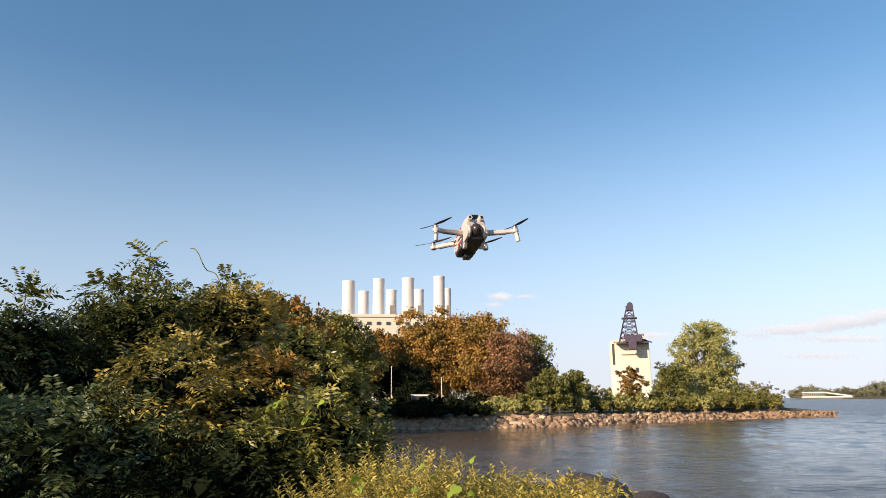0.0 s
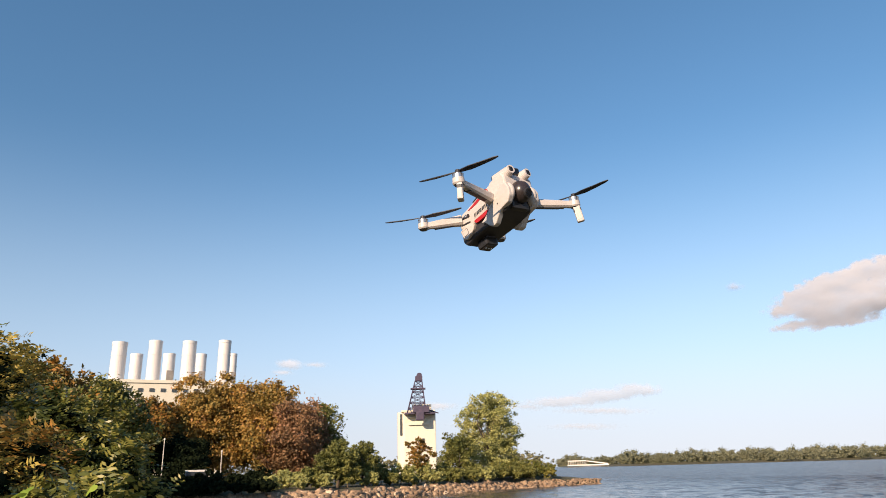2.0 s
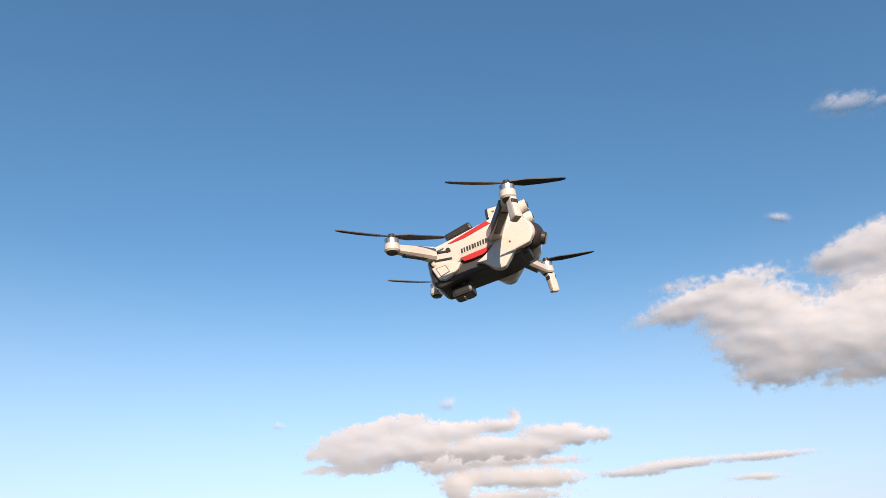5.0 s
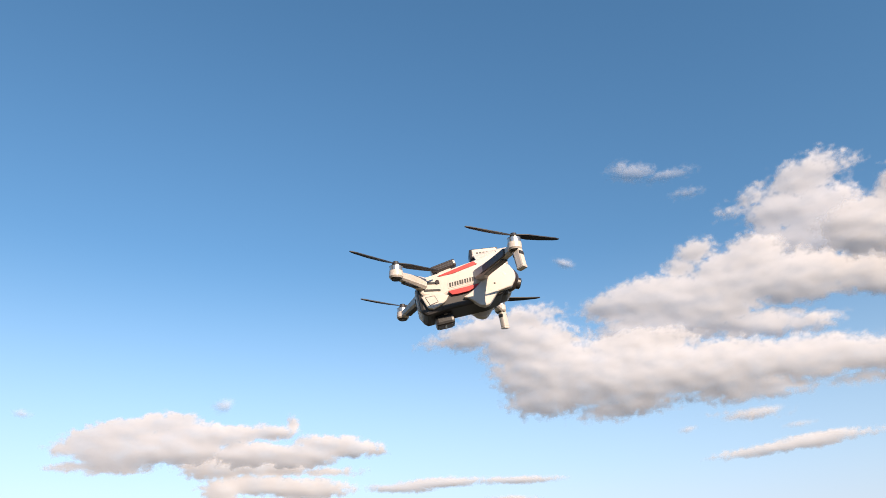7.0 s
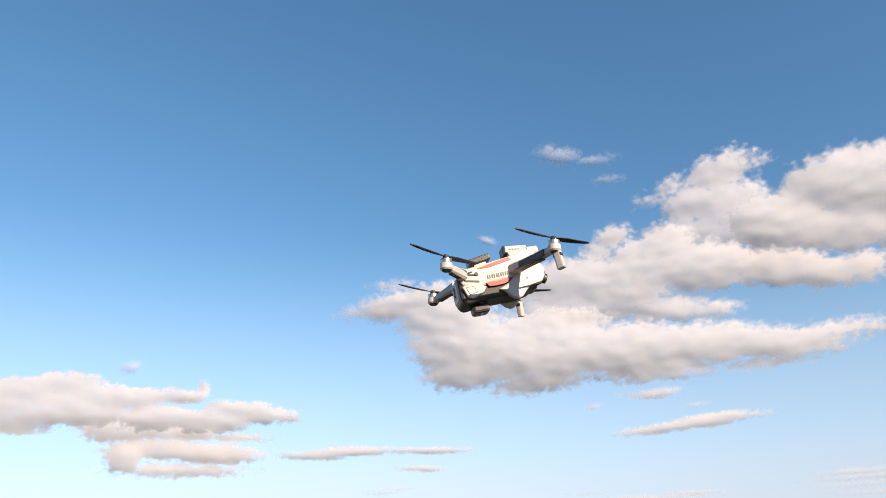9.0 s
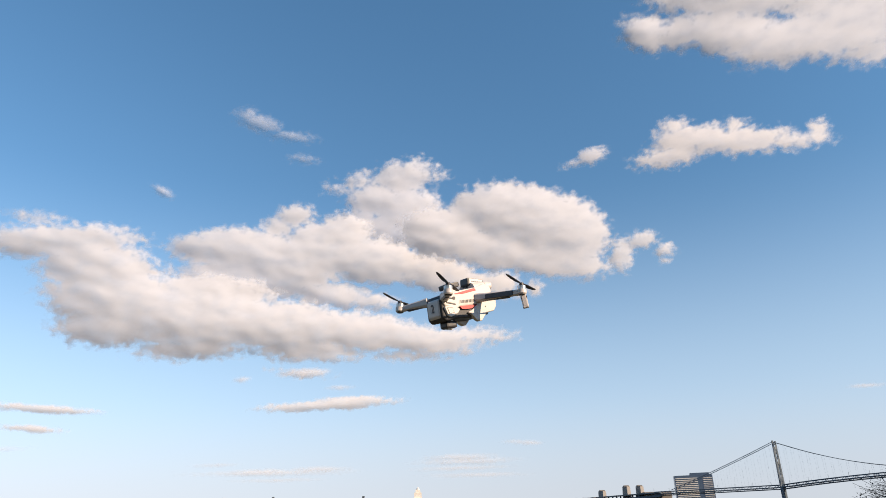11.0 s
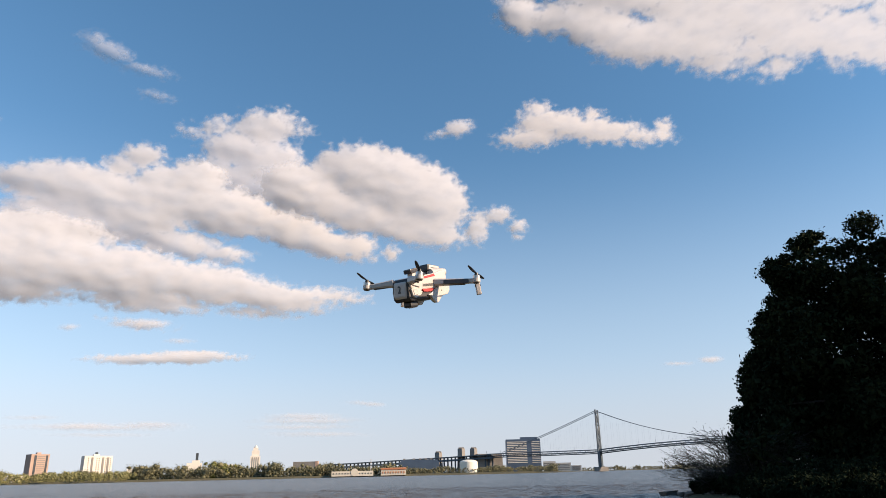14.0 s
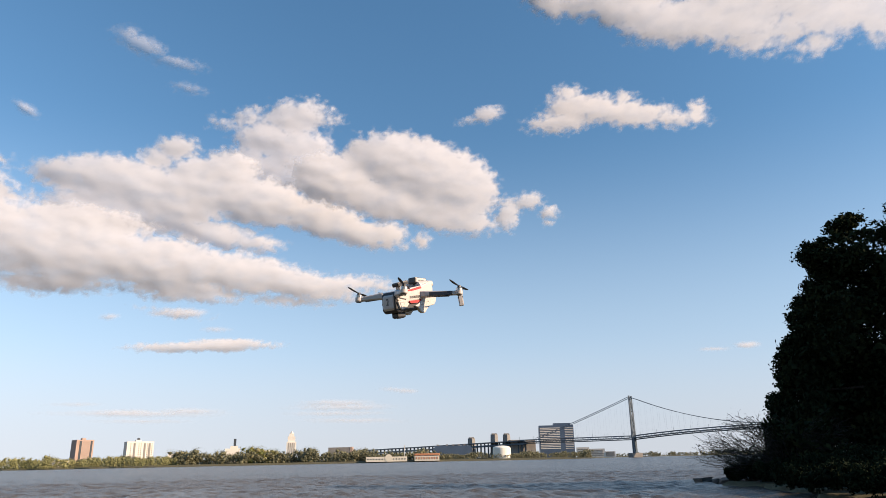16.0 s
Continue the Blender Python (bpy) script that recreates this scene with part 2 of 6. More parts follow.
def land_height(a, r):
    """The land's height at bearing a and distance r."""
    near = table(NEAR, a) - r
    x, y = math.sin(radians(a)) * r, math.cos(radians(a)) * r
    bumps = 0.12 * noise.noise((x * 0.25, y * 0.25, 3)) + 0.25 * noise.noise((x * 0.05, y * 0.05, 7))
    s, top = near, 0.85
    if -8.5 < a < 157.5:
        far = r - table(FAR, a)
        if 24.5 < a < 29.6:
            far = min(far, 112 - r + (29.6 - a) * 4)
        if far > s:
            s, top = far, (1.15 if r < 400 else 3.0)
            if 24 < a < 29.6:
                top = 0.5 + 0.9 * (29.6 - a) / 5.6
    if 139.5 < a < 158:
        point = min(r - table([(139.5, 64), (142.5, 60), (144.5, 51), (147, 42), (158, 36)], a), table([(139.5, 62), (140.5, 66), (143, 71), (148, 78), (158, 140)], a) - r, (a - 139.5) * 1.2)
        if point > s:
            s, top = point, 0.3
    s += 0.8 * noise.noise((x * 0.12, y * 0.12, 1))
    if s > 0:
        return min(top, s * 0.45) + bumps * min(1, s / 3)
    return max(-2.5, s * 0.5)


def build_ground():
    azs = np.unique(np.round(np.concatenate([np.arange(-180, 180, 1.5), np.arange(-10.5, 31, 0.5), np.arange(136.5, 160, 0.5)]), 2))
    rad = np.concatenate([[0.4, 2, 4, 6, 8, 9, 10, 11, 12, 13, 14, 15, 16, 18, 20, 22, 24, 27, 30, 35, 40, 45, 50, 55, 58], np.arange(60, 118, 1.2), [120, 130, 150, 180, 240, 350, 600, 900, 1030, 1060, 1090, 1120, 1150, 1160, 1170, 1180, 1190, 1200, 1250, 1500, 2000, 2290, 2320, 2400, 2590, 2620, 3000, 4850]])
    v = [(math.sin(radians(a)) * r, math.cos(radians(a)) * r, land_height(a, r)) for a in azs for r in rad]
    na, nr = len(azs), len(rad)
    i, j = np.meshgrid(np.arange(na), np.arange(nr - 1), indexing="ij")
    k = (i + 1) % na
    f = np.stack([i * nr + j, i * nr + j + 1, k * nr + j + 1, k * nr + j], -1).reshape(-1, 4)
    v.append((0, 0, land_height(0, 0.1)))
    ob = np_part("ground", v, f, GROUND, smooth=True)
    tagged(ob, "grassy earth bank with low river shores", "ground", kind="structure")


build_ground()


def build_water():
    m, n, l, b = material("river_water", 0.36)
    b.inputs["Base Color"].default_value = (0.070, 0.059, 0.047, 1)
    b.inputs["IOR"].default_value = 1.33
    co = n.new("ShaderNodeTexCoord")
    # sheltered cove to the north, wind-roughened open river to the south
    ax = n.new("ShaderNodeSeparateXYZ")
    l.new(co.outputs["Object"], ax.inputs["Vector"])
    south = n.new("ShaderNodeMapRange")
    south.inputs["From Min"].default_value, south.inputs["From Max"].default_value = 40.0, -20.0
    l.new(ax.outputs["Y"], south.inputs["Value"])
    east = n.new("ShaderNodeMapRange")
    east.inputs["From Min"].default_value, east.inputs["From Max"].default_value = 18.0, 80.0
    l.new(ax.outputs["X"], east.inputs["Value"])
    windy = n.new("ShaderNodeMath")
    windy.operation = "MAXIMUM"
    l.new(south.outputs["Result"], windy.inputs[0])
    l.new(east.outputs["Result"], windy.inputs[1])
    wind = n.new("ShaderNodeMapRange")
    wind.inputs["To Min"].default_value, wind.inputs["To Max"].default_value = 0.06, 0.27
    l.new(windy.outputs[0], wind.inputs["Value"])
    l.new(wind.outputs["Result"], b.inputs["Roughness"])
    mp = n.new("ShaderNodeMapping")
    mp.inputs["Rotation"].default_value = (0, 0, radians(30))
    mp.inputs["Scale"].default_value = (1.0, 2.2, 1.0)
    l.new(co.outputs["Object"], mp.inputs["Vector"])
    hs = []
    for sc, w in ((0.25, 0.5), (1.3, 0.3), (4.5, 0.12)):
        t = n.new("ShaderNodeTexNoise")
        t.inputs["Scale"].default_value, t.inputs["Detail"].default_value = sc, 4
        l.new(mp.outputs["Vector"], t.inputs["Vector"])
        q = n.new("ShaderNodeMath")
        q.operation = "MULTIPLY"
        q.inputs[1].default_value = w
        l.new(t.outputs["Fac"], q.inputs[0])
        hs.append(q)
    s1 = n.new("ShaderNodeMath")
    s2 = n.new("ShaderNodeMath")
    l.new(hs[0].outputs[0], s1.inputs[0])
    l.new(hs[1].outputs[0], s1.inputs[1])
    l.new(s1.outputs[0], s2.inputs[0])
    l.new(hs[2].outputs[0], s2.inputs[1])
    bp = n.new("ShaderNodeBump")
    bp.inputs["Strength"].default_value, bp.inputs["Distance"].default_value = 0.9, 0.6
    gust = n.new("ShaderNodeMapRange")
    gust.inputs["To Min"].default_value, gust.inputs["To Max"].default_value = 0.26, 0.9
    l.new(windy.outputs[0], gust.inputs["Value"])
    l.new(gust.outputs["Result"], bp.inputs["Strength"])
    l.new(s2.outputs[0], bp.inputs["Height"])
    l.new(bp.outputs["Normal"], b.inputs["Normal"])
    azs = np.unique(np.round(np.concatenate([np.arange(-180, 180, 3.0), np.arange(-9, 51, 0.4), np.arange(84, 147, 0.36)]), 2))
    rad = np.concatenate([[2, 8], np.geomspace(11, 45, 60), np.linspace(45.6, 130, 150), np.geomspace(132, 230, 36), [260, 320, 400, 500, 650, 800, 1000, 1500, 2500, 4900]])
    v = []
    for a in azs:
        for r in rad:
            x, y, z = math.sin(radians(a)) * r, math.cos(radians(a)) * r, 0.0
            calm = table([(8, 0.24), (28, 0.5), (55, 1.2)], a) if a > -20 else 0.24
            if 10 < r < 230:
                for L, q in ((0.9, 0.13), (2.2, 0.095), (6.0, 0.018)):
                    z += q * L * noise.noise((x / L, y / L * 1.3, L)) * min(1.0, (r - 10) / 10, (230 - r) / 60) * calm
            v.append((x, y, z))
    na, nr = len(azs), len(rad)
    i, j = np.meshgrid(np.arange(na), np.arange(nr - 1), indexing="ij")
    k = (i + 1) % na
    f = np.stack([i * nr + j, k * nr + j, k * nr + j + 1, i * nr + j + 1], -1).reshape(-1, 4)
    ob = np_part("water", v, f[:, ::-1], m, smooth=True)
    tagged(ob, "choppy blue-grey river water", "river", kind="structure")


build_water()

# ---------------------------------------------------------------- clouds
def cloud_material():
    m, n, l, b = material("cloud_vapour", 1.0)
    n.remove(b)
    att = n.new("ShaderNodeAttribute")
    att.attribute_name = "vapour"
    d = n.new("ShaderNodeBsdfDiffuse")
    tr = n.new("ShaderNodeBsdfTranslucent")
    for sh in (d, tr):
        sh.inputs["Color"].default_value = (0.58, 0.59, 0.635, 1)
    both = n.new("ShaderNodeMixShader")
    both.inputs["Fac"].default_value = 0.3
    l.new(d.outputs[0], both.inputs[1])
    l.new(tr.outputs[0], both.inputs[2])
    clear = n.new("ShaderNodeBsdfTransparent")
    out = n.new("ShaderNodeMixShader")
    l.new(att.outputs["Fac"], out.inputs["Fac"])
    l.new(clear.outputs[0], out.inputs[1])
    l.new(both.outputs[0], out.inputs[2])
    l.new(out.outputs[0], n["Material Output"].inputs["Surface"])
    return m


CLOUD = cloud_material()


def drift(x, y, seed):
    """Smooth gradient noise over arrays, about -1 to 1."""
    rng = np.random.default_rng(seed)
    turn = rng.uniform(0, 2 * math.pi, (256, 256))
    gx, gy = np.cos(turn), np.sin(turn)
    xi, yi = np.floor(x).astype(int), np.floor(y).astype(int)
    u, v = x - xi, y - yi

    def corner(i, j):
        return gx[(xi + i) % 256, (yi + j) % 256] * (u - i) + gy[(xi + i) % 256, (yi + j) % 256] * (v - j)

    fu, fv = u * u * u * (u * (u * 6 - 15) + 10), v * v * v * (v * (v * 6 - 15) + 10)
    low = corner(0, 0) * (1 - fu) + corner(1, 0) * fu
    high = corner(0, 1) * (1 - fu) + corner(1, 1) * fu
    return (low * (1 - fv) + high * fv) * 1.5


def layers(x, y, seed, count, fade=0.5):
    return sum(fade ** k * drift(x * 2.0 ** k + 17 * k, y * 2.0 ** k + 31 * k, seed + k) for k in range(count))


def cloud(puffs, seed, label, far, step, gain, edge, ragged):
    """A cloud of swellings (bearing, elevation, half length, half height, slant in degrees) with torn edges."""
    p = np.array(puffs, float)
    e_mid = p[:, 1].mean()
    wide = 1 / math.cos(radians(e_mid))
    reach = p[:, 2] + 0.9
    a0, a1 = (p[:, 0] - reach * wide).min(), (p[:, 0] + reach * wide).max()
    tall = np.maximum(p[:, 3], p[:, 2] * np.abs(np.sin(np.radians(p[:, 4])))) + 0.9
    e0, e1 = (p[:, 1] - tall).min(), (p[:, 1] + tall).max()
    na, ne = int((a1 - a0) / step / wide) + 2, int((e1 - e0) / step) + 2
    A, E = np.meshgrid(np.linspace(a0, a1, na), np.linspace(e0, e1, ne), indexing="ij")
    X = A / wide
    bend_x = 0.30 * layers(X * 0.8, E * 1.1, seed * 40, 3)
    bend_y = 0.24 * layers(X * 0.8 + 90, E * 1.1, seed * 40 + 5, 3)
    inside = np.full_like(A, -9.0)
    top = np.zeros_like(A)
    for a, e, ra, re, slant in p:
        k = min(1.0, re / 0.9)
        dx, dy = (A - a) / wide + bend_x * k, E - e + bend_y * k
        c, s = math.cos(radians(slant)), math.sin(radians(slant))
        q = np.sqrt(((dx * c + dy * s) / ra) ** 2 + ((dy * c - dx * s) / re) ** 2)
        r = min(ra, re)
        inside = np.maximum(inside, (1 - q) * r)
        dx, dy = dx - 0.9 * bend_x * k, dy - 0.9 * bend_y * k
        q = np.sqrt(((dx * c + dy * s) / ra) ** 2 + ((dy * c - dx * s) / re) ** 2)
        lump = np.clip(1.3 - 0.75 * q * q, 0, None) * min(ra, re * 1.5)
        top = (top ** 4 + lump ** 4) ** 0.25
    size = np.clip(np.median(p[:, 3]) / 1.1, 0.12, 1.0)
    f = 1.0 / (0.45 + 0.55 * size)
    fray = layers(X * 1.5 * f, E * 1.9 * f, seed * 40 + 11, 5, 0.52)
    billow = sum(0.5 ** k * (0.5 - np.abs(drift(X * 1.3 * f * 2 ** k, E * 1.6 * f * 2 ** k, seed * 40 + 21 + k))) for k in range(4))
    dist = inside + size * ragged * (0.24 * fray + 0.14 * billow)
    soft = 1.7 * edge * (0.3 + 0.7 * size)
    vap = np.clip((dist + 0.42 * soft) / (1.5 * soft), 0, 1)
    vap = vap * vap * (3 - 2 * vap)
    vap *= gain * np.clip(0.97 + 0.10 * layers(X * 0.7, E * 1.2, seed * 40 + 31, 3), 0, 1)
    thick = top + size * 0.30 * layers(X * 0.45, E * 1.1, seed * 40 + 35, 2)
    for _ in range(22):
        thick[1:-1, 1:-1] = (thick[1:-1, 1:-1] * 2 + thick[:-2, 1:-1] + thick[2:, 1:-1] + thick[1:-1, :-2] + thick[1:-1, 2:]) / 6
    # the bank lies aslant, its broad side half towards the sun
    mid = (a0 + a1) / 2
    square = min(max(SUN_AZ - 136, mid - 54), mid + 54)
    out = far * 0.88 * math.cos(radians(mid - square)) / np.cos(np.radians(A - square)) - 75.0 * (0.24 + 0.22 * (1 - size)) * thick
    ar, er = np.radians(A), np.radians(E)
    V = np.stack([out * np.cos(er) * np.sin(ar), out * np.cos(er) * np.cos(ar), 2.5 + out * np.sin(er)], -1).reshape(-1, 3)
    i, j = np.meshgrid(np.arange(na - 1), np.arange(ne - 1), indexing="ij")
    F = np.stack([i * ne + j, i * ne + j + 1, (i + 1) * ne + j + 1, (i + 1) * ne + j], -1).reshape(-1, 4)
    F = F[vap.ravel()[F].max(1) > 0.004]
    used = np.unique(F)
    back = np.full(len(V), -1)
    back[used] = np.arange(len(used))
    me = np_mesh("cloud", V[used], back[F], CLOUD, smooth=True)
    att = me.attributes.new("vapour", "FLOAT", "POINT")
    att.data.foreach_set("value", vap.ravel()[used].astype(np.float32))
    ob = new("cloud", me)
    ob.visible_shadow = False
    tagged(ob, label, "cloud", group="clouds in the sky", kind="stuff")
    return ob


cloud([(117.99, 23.81, 6.41, 2.79, -17), (113.81, 24.86, 3.55, 1.93, 9), (121.62, 22.35, 2.99, 2.69, -39), (119.36, 20.19, 4.79, 1.52, -13), (114.46, 21.42, 4.62, 1.83, -9), (109.78, 22.96, 3.66, 2.24, -7), (122.12, 19.56, 1.8, 1.23, -11)], 1, "large white heaped cloud with a smooth domed top", 4480, 0.08, 1.0, 0.3, 1.0)
cloud([(106.25, 27.68, 2.88, 1.51, 12), (103.68, 25.78, 2.59, 1.7, 5), (106.73, 25.03, 2.79, 2.17, -6), (102.34, 27.44, 1.41, 0.66, 15), (109.43, 27.89, 0.73, 0.42, -8), (100.31, 26.62, 0.95, 0.38, -4), (105.01, 23.44, 3.52, 1.61, -5), (102.48, 23.96, 1.89, 1.33, -4)], 2, "torn white cloud head above the bank", 4650, 0.08, 1.0, 0.42, 1.5)
cloud([(125.43, 20.01, 1.0, 1.45, -2), (127.19, 20.93, 1.36, 0.75, 8), (129.06, 19.88, 0.73, 0.57, 8), (128.96, 19.05, 0.36, 0.25, -14)], 3, "torn white cloud fragments", 4380, 0.06, 0.9, 0.4, 1.4)
cloud([(91.96, 21.15, 5.1, 1.89, 4), (88.04, 21.21, 1.86, 1.03, 11), (96.1, 20.13, 4.52, 2.18, -2), (100.85, 22.97, 2.47, 1.71, -4), (103.49, 20.71, 4.24, 2.08, -4), (108.4, 19.91, 4.82, 1.68, -14), (112.11, 18.66, 4.01, 1.2, -13), (114.7, 18.61, 1.75, 1.0, -8), (117.71, 17.96, 0.72, 0.58, -9), (96.5, 24.26, 1.72, 0.95, 13), (94.9, 23.2, 1.33, 0.95, -1), (99.52, 17.91, 3.79, 1.13, -3), (103.2, 17.37, 2.25, 0.75, -4), (93.05, 18.87, 6.15, 1.6, -1), (98.71, 21.65, 3.33, 2.09, -3)], 4, "chain of white cloud lumps with grey hollows", 4330, 0.08, 1.0, 0.3, 1.0)
cloud([(78.46, 20.22, 5.62, 1.36, 9), (75.31, 19.96, 3.34, 0.67, 12), (80.48, 21.13, 2.65, 0.82, 10), (81.39, 18.66, 4.44, 1.92, 3), (82.94, 16.53, 5.15, 2.28, 2), (82.39, 14.38, 3.54, 1.62, 1), (88.19, 15.38, 6.92, 2.4, 0), (90.09, 17.57, 5.14, 1.5, 0), (95.46, 15.29, 7.07, 2.1, -2), (97.82, 13.35, 5.16, 1.01, -2), (88.96, 13.22, 4.36, 1.01, 6), (102.27, 14.85, 6.08, 1.67, -4), (107.71, 14.1, 4.78, 1.28, -5), (111.95, 14.36, 3.45, 0.68, -3), (106.63, 12.81, 2.74, 0.41, -1), (97.5, 11.44, 1.77, 0.27, -2), (76.45, 21.73, 1.53, 0.36, 6)], 5, "long white cloud bank with flat grey underside", 4100, 0.08, 1.0, 0.3, 1.0)
cloud([(92.63, 31.44, 1.78, 0.75, -8), (95.64, 30.67, 1.7, 0.42, -1), (91.64, 31.99, 0.84, 0.56, 1), (96.94, 28.95, 0.95, 0.33, -2)], 6, "thin white wisp of cloud", 4400, 0.05, 0.46, 0.55, 1.8)
cloud([(85.11, 25.1, 0.78, 0.37, -23)], 7, "tiny thin wisp of cloud", 4400, 0.05, 0.7, 0.5, 1.3)
cloud([(124.06, 28.32, 1.22, 0.65, 10), (122.45, 27.9, 0.94, 0.28, 8)], 8, "small white puff of cloud", 4400, 0.05, 0.9, 0.4, 1.4)
cloud([(130.86, 27.24, 2.85, 0.92, 1), (131.55, 29.38, 1.19, 0.72, -6), (131.99, 28.34, 2.29, 1.18, -6), (134.02, 27.87, 1.81, 1.18, -7), (136.75, 27.19, 3.57, 1.08, -12), (140.11, 26.27, 2.43, 0.67, -13), (142.42, 26.27, 0.68, 0.88, -11), (136.39, 28.5, 0.8, 0.54, -8)], 9, "small bright white heaped cloud", 4350, 0.06, 1.0, 0.35, 1.2)
cloud([(130.58, 36.87, 2.23, 1.43, -21), (133.83, 36.29, 2.19, 1.44, -8), (137.74, 35.26, 4.15, 1.9, -25), (141.13, 33.51, 4.01, 1.77, -12), (145.75, 32.86, 4.84, 2.06, -15), (147.4, 30.66, 2.33, 0.99, -20), (150.27, 30.81, 1.72, 1.13, -17), (153.44, 31.19, 3.29, 1.89, -19), (152.35, 29.14, 1.51, 0.74, 7), (149.57, 34.11, 7.69, 2.38, -18), (157.32, 29.99, 2.74, 1.91, -21), (156.22, 28.36, 0.96, 0.37, -40), (159.7, 28.59, 2.94, 1.57, -22), (140.33, 38.38, 8.32, 2.81, -13), (155.26, 35.25, 9.2, 2.97, -22), (165.2, 29.18, 5.81, 3.13, -26)], 10, "broad white cloud with ragged lower edge", 4200, 0.09, 1.0, 0.42, 1.4)
cloud([(100.02, 8.91, 5.7, 0.43, 3), (101.65, 9.27, 3.13, 0.35, 2)], 11, "thin grey-white streak of cloud", 4450, 0.06, 0.95, 0.2, 0.9)
cloud([(100.8, 10.29, 0.91, 0.18, 3), (98.19, 11.45, 1.6, 0.43, 4), (92.89, 10.86, 0.59, 0.21, 5)], 12, "small low scraps of cloud", 4450, 0.06, 0.7, 0.35, 1.2)
cloud([(110.68, 4.59, 2.9, 0.26, 0), (110.72, 3.76, 3.56, 0.18, 0), (111.86, 3.18, 3.35, 0.17, -1), (116.49, 5.49, 0.69, 0.18, -1)], 13, "faint layered streaks of low cloud", 4500, 0.06, 0.5, 0.3, 0.9)
cloud([(99.31, 3.94, 2.37, 0.21, 0), (94.75, 3.82, 2.39, 0.2, 1), (91.46, 4.36, 1.38, 0.12, 1), (96.12, 3.19, 2.62, 0.12, 0)], 14, "faint low streak of cloud", 4500, 0.06, 0.55, 0.3, 0.9)
cloud([(143.61, 7.97, 0.81, 0.26, -4), (141.19, 7.84, 0.92, 0.13, -4)], 15, "tiny white puff of cloud", 4450, 0.05, 0.8, 0.3, 1.0)
cloud([(51.16, 12.86, 2.89, 0.81, 6), (48.2, 12.0, 2.91, 1.18, 10), (46.26, 11.48, 2.1, 0.87, 8), (45.15, 10.79, 1.59, 0.56, 4), (48.79, 10.83, 4.05, 1.27, 3), (52.44, 11.07, 3.32, 1.29, 2), (54.33, 12.05, 4.05, 1.01, -1), (57.66, 12.37, 3.15, 0.57, 2), (59.7, 12.33, 1.71, 0.57, 1), (61.02, 12.97, 0.43, 0.70, 1), (64.81, 11.29, 3.66, 0.84, -6), (61.73, 10.6, 3.03, 0.94, 0), (57.83, 10.73, 3.34, 0.93, 1), (45.4, 9.54, 1.65, 0.33, 3), (48.07, 9.66, 2.71, 0.57, 2)], 16, "flat-based white cloud with grey folds", 4300, 0.07, 1.0, 0.17, 0.8)
cloud([(55.44, 9.81, 3.03, 1.00, 1), (59.42, 9.74, 3.79, 0.72, 0), (58.49, 8.41, 3.94, 0.81, 0), (62.35, 8.11, 3.64, 0.77, 0), (55.89, 7.82, 1.52, 0.99, 0), (60.1, 6.93, 4.59, 0.50, 0), (63.8, 9.36, 2.62, 0.32, 0)], 17, "ragged lower folds of white cloud", 4480, 0.07, 1.0, 0.19, 0.9)
cloud([(55.41, 14.35, 0.69, 0.48, 19)], 18, "tiny wisp of cloud", 4400, 0.05, 0.6, 0.5, 1.5)
cloud([(41.47, 12.94, 0.55, 0.27, -4)], 19, "tiny wisp of cloud", 4400, 0.05, 0.6, 0.4, 1.2)
cloud([(72.83, 8.28, 3.84, 0.43, 1), (79.23, 8.19, 3.52, 0.3, -1), (69.88, 7.98, 2.68, 0.34, -2), (78.68, 6.81, 1.97, 0.25, -3)], 20, "long low streak of white cloud", 4400, 0.06, 0.95, 0.2, 0.9)
cloud([(76.17, 5.32, 2.17, 0.2, 4), (75.41, 5.04, 1.18, 0.16, 0), (95.62, 3.71, 5.38, 0.21, 0), (111.18, 4.24, 3.82, 0.25, 0), (115.6, 5.58, 1.31, 0.17, -4)], 21, "faint low streaks of cloud", 4450, 0.06, 0.5, 0.3, 1.0)
cloud([(27.77, 4.98, 3.71, 0.46, 1), (30.72, 5.3, 2.46, 0.53, 0), (33.0, 5.55, 2.01, 0.55, -1), (24.27, 4.65, 1.57, 0.21, -3), (28.65, 2.96, 2.17, 0.2, -2), (30.22, 4.11, 3.16, 0.24, -3)], 22, "low grey-white streak of cloud", 4450, 0.06, 0.55, 0.3, 1.0)
cloud([(16.8, 4.95, 1.64, 0.31, -2), (20.5, 3.32, 2.06, 0.22, -2)], 23, "faint low cloud", 4500, 0.06, 0.55, 0.3, 1.0)
cloud([(4.81, 8.44, 1.04, 0.38, -5), (6.95, 8.44, 0.84, 0.19, -2), (4.31, 7.79, 0.66, 0.19, -1)], 24, "small white puff of cloud", 4450, 0.05, 0.6, 0.35, 1.2)

# ---------------------------------------------------------------- plants
def leaf_cards(centres, along, normal, length, width):
    """Folded pointed leaves, four corners each."""
    along = along / np.linalg.norm(along, axis=1, keepdims=True)
    side = np.cross(along, normal)
    side /= np.linalg.norm(side, axis=1, keepdims=True) + 1e-9
    up = np.cross(side, along)
    L, W = length[:, None], width[:, None]
    v = np.stack([centres - along * L / 2, centres + side * W / 2 + up * W * 0.18, centres + along * L / 2, centres - side * W / 2 + up * W * 0.18], 1).reshape(-1, 3)
    b = np.arange(len(centres))[:, None] * 4
    return v, b + np.array([[0, 1, 2, 3]])


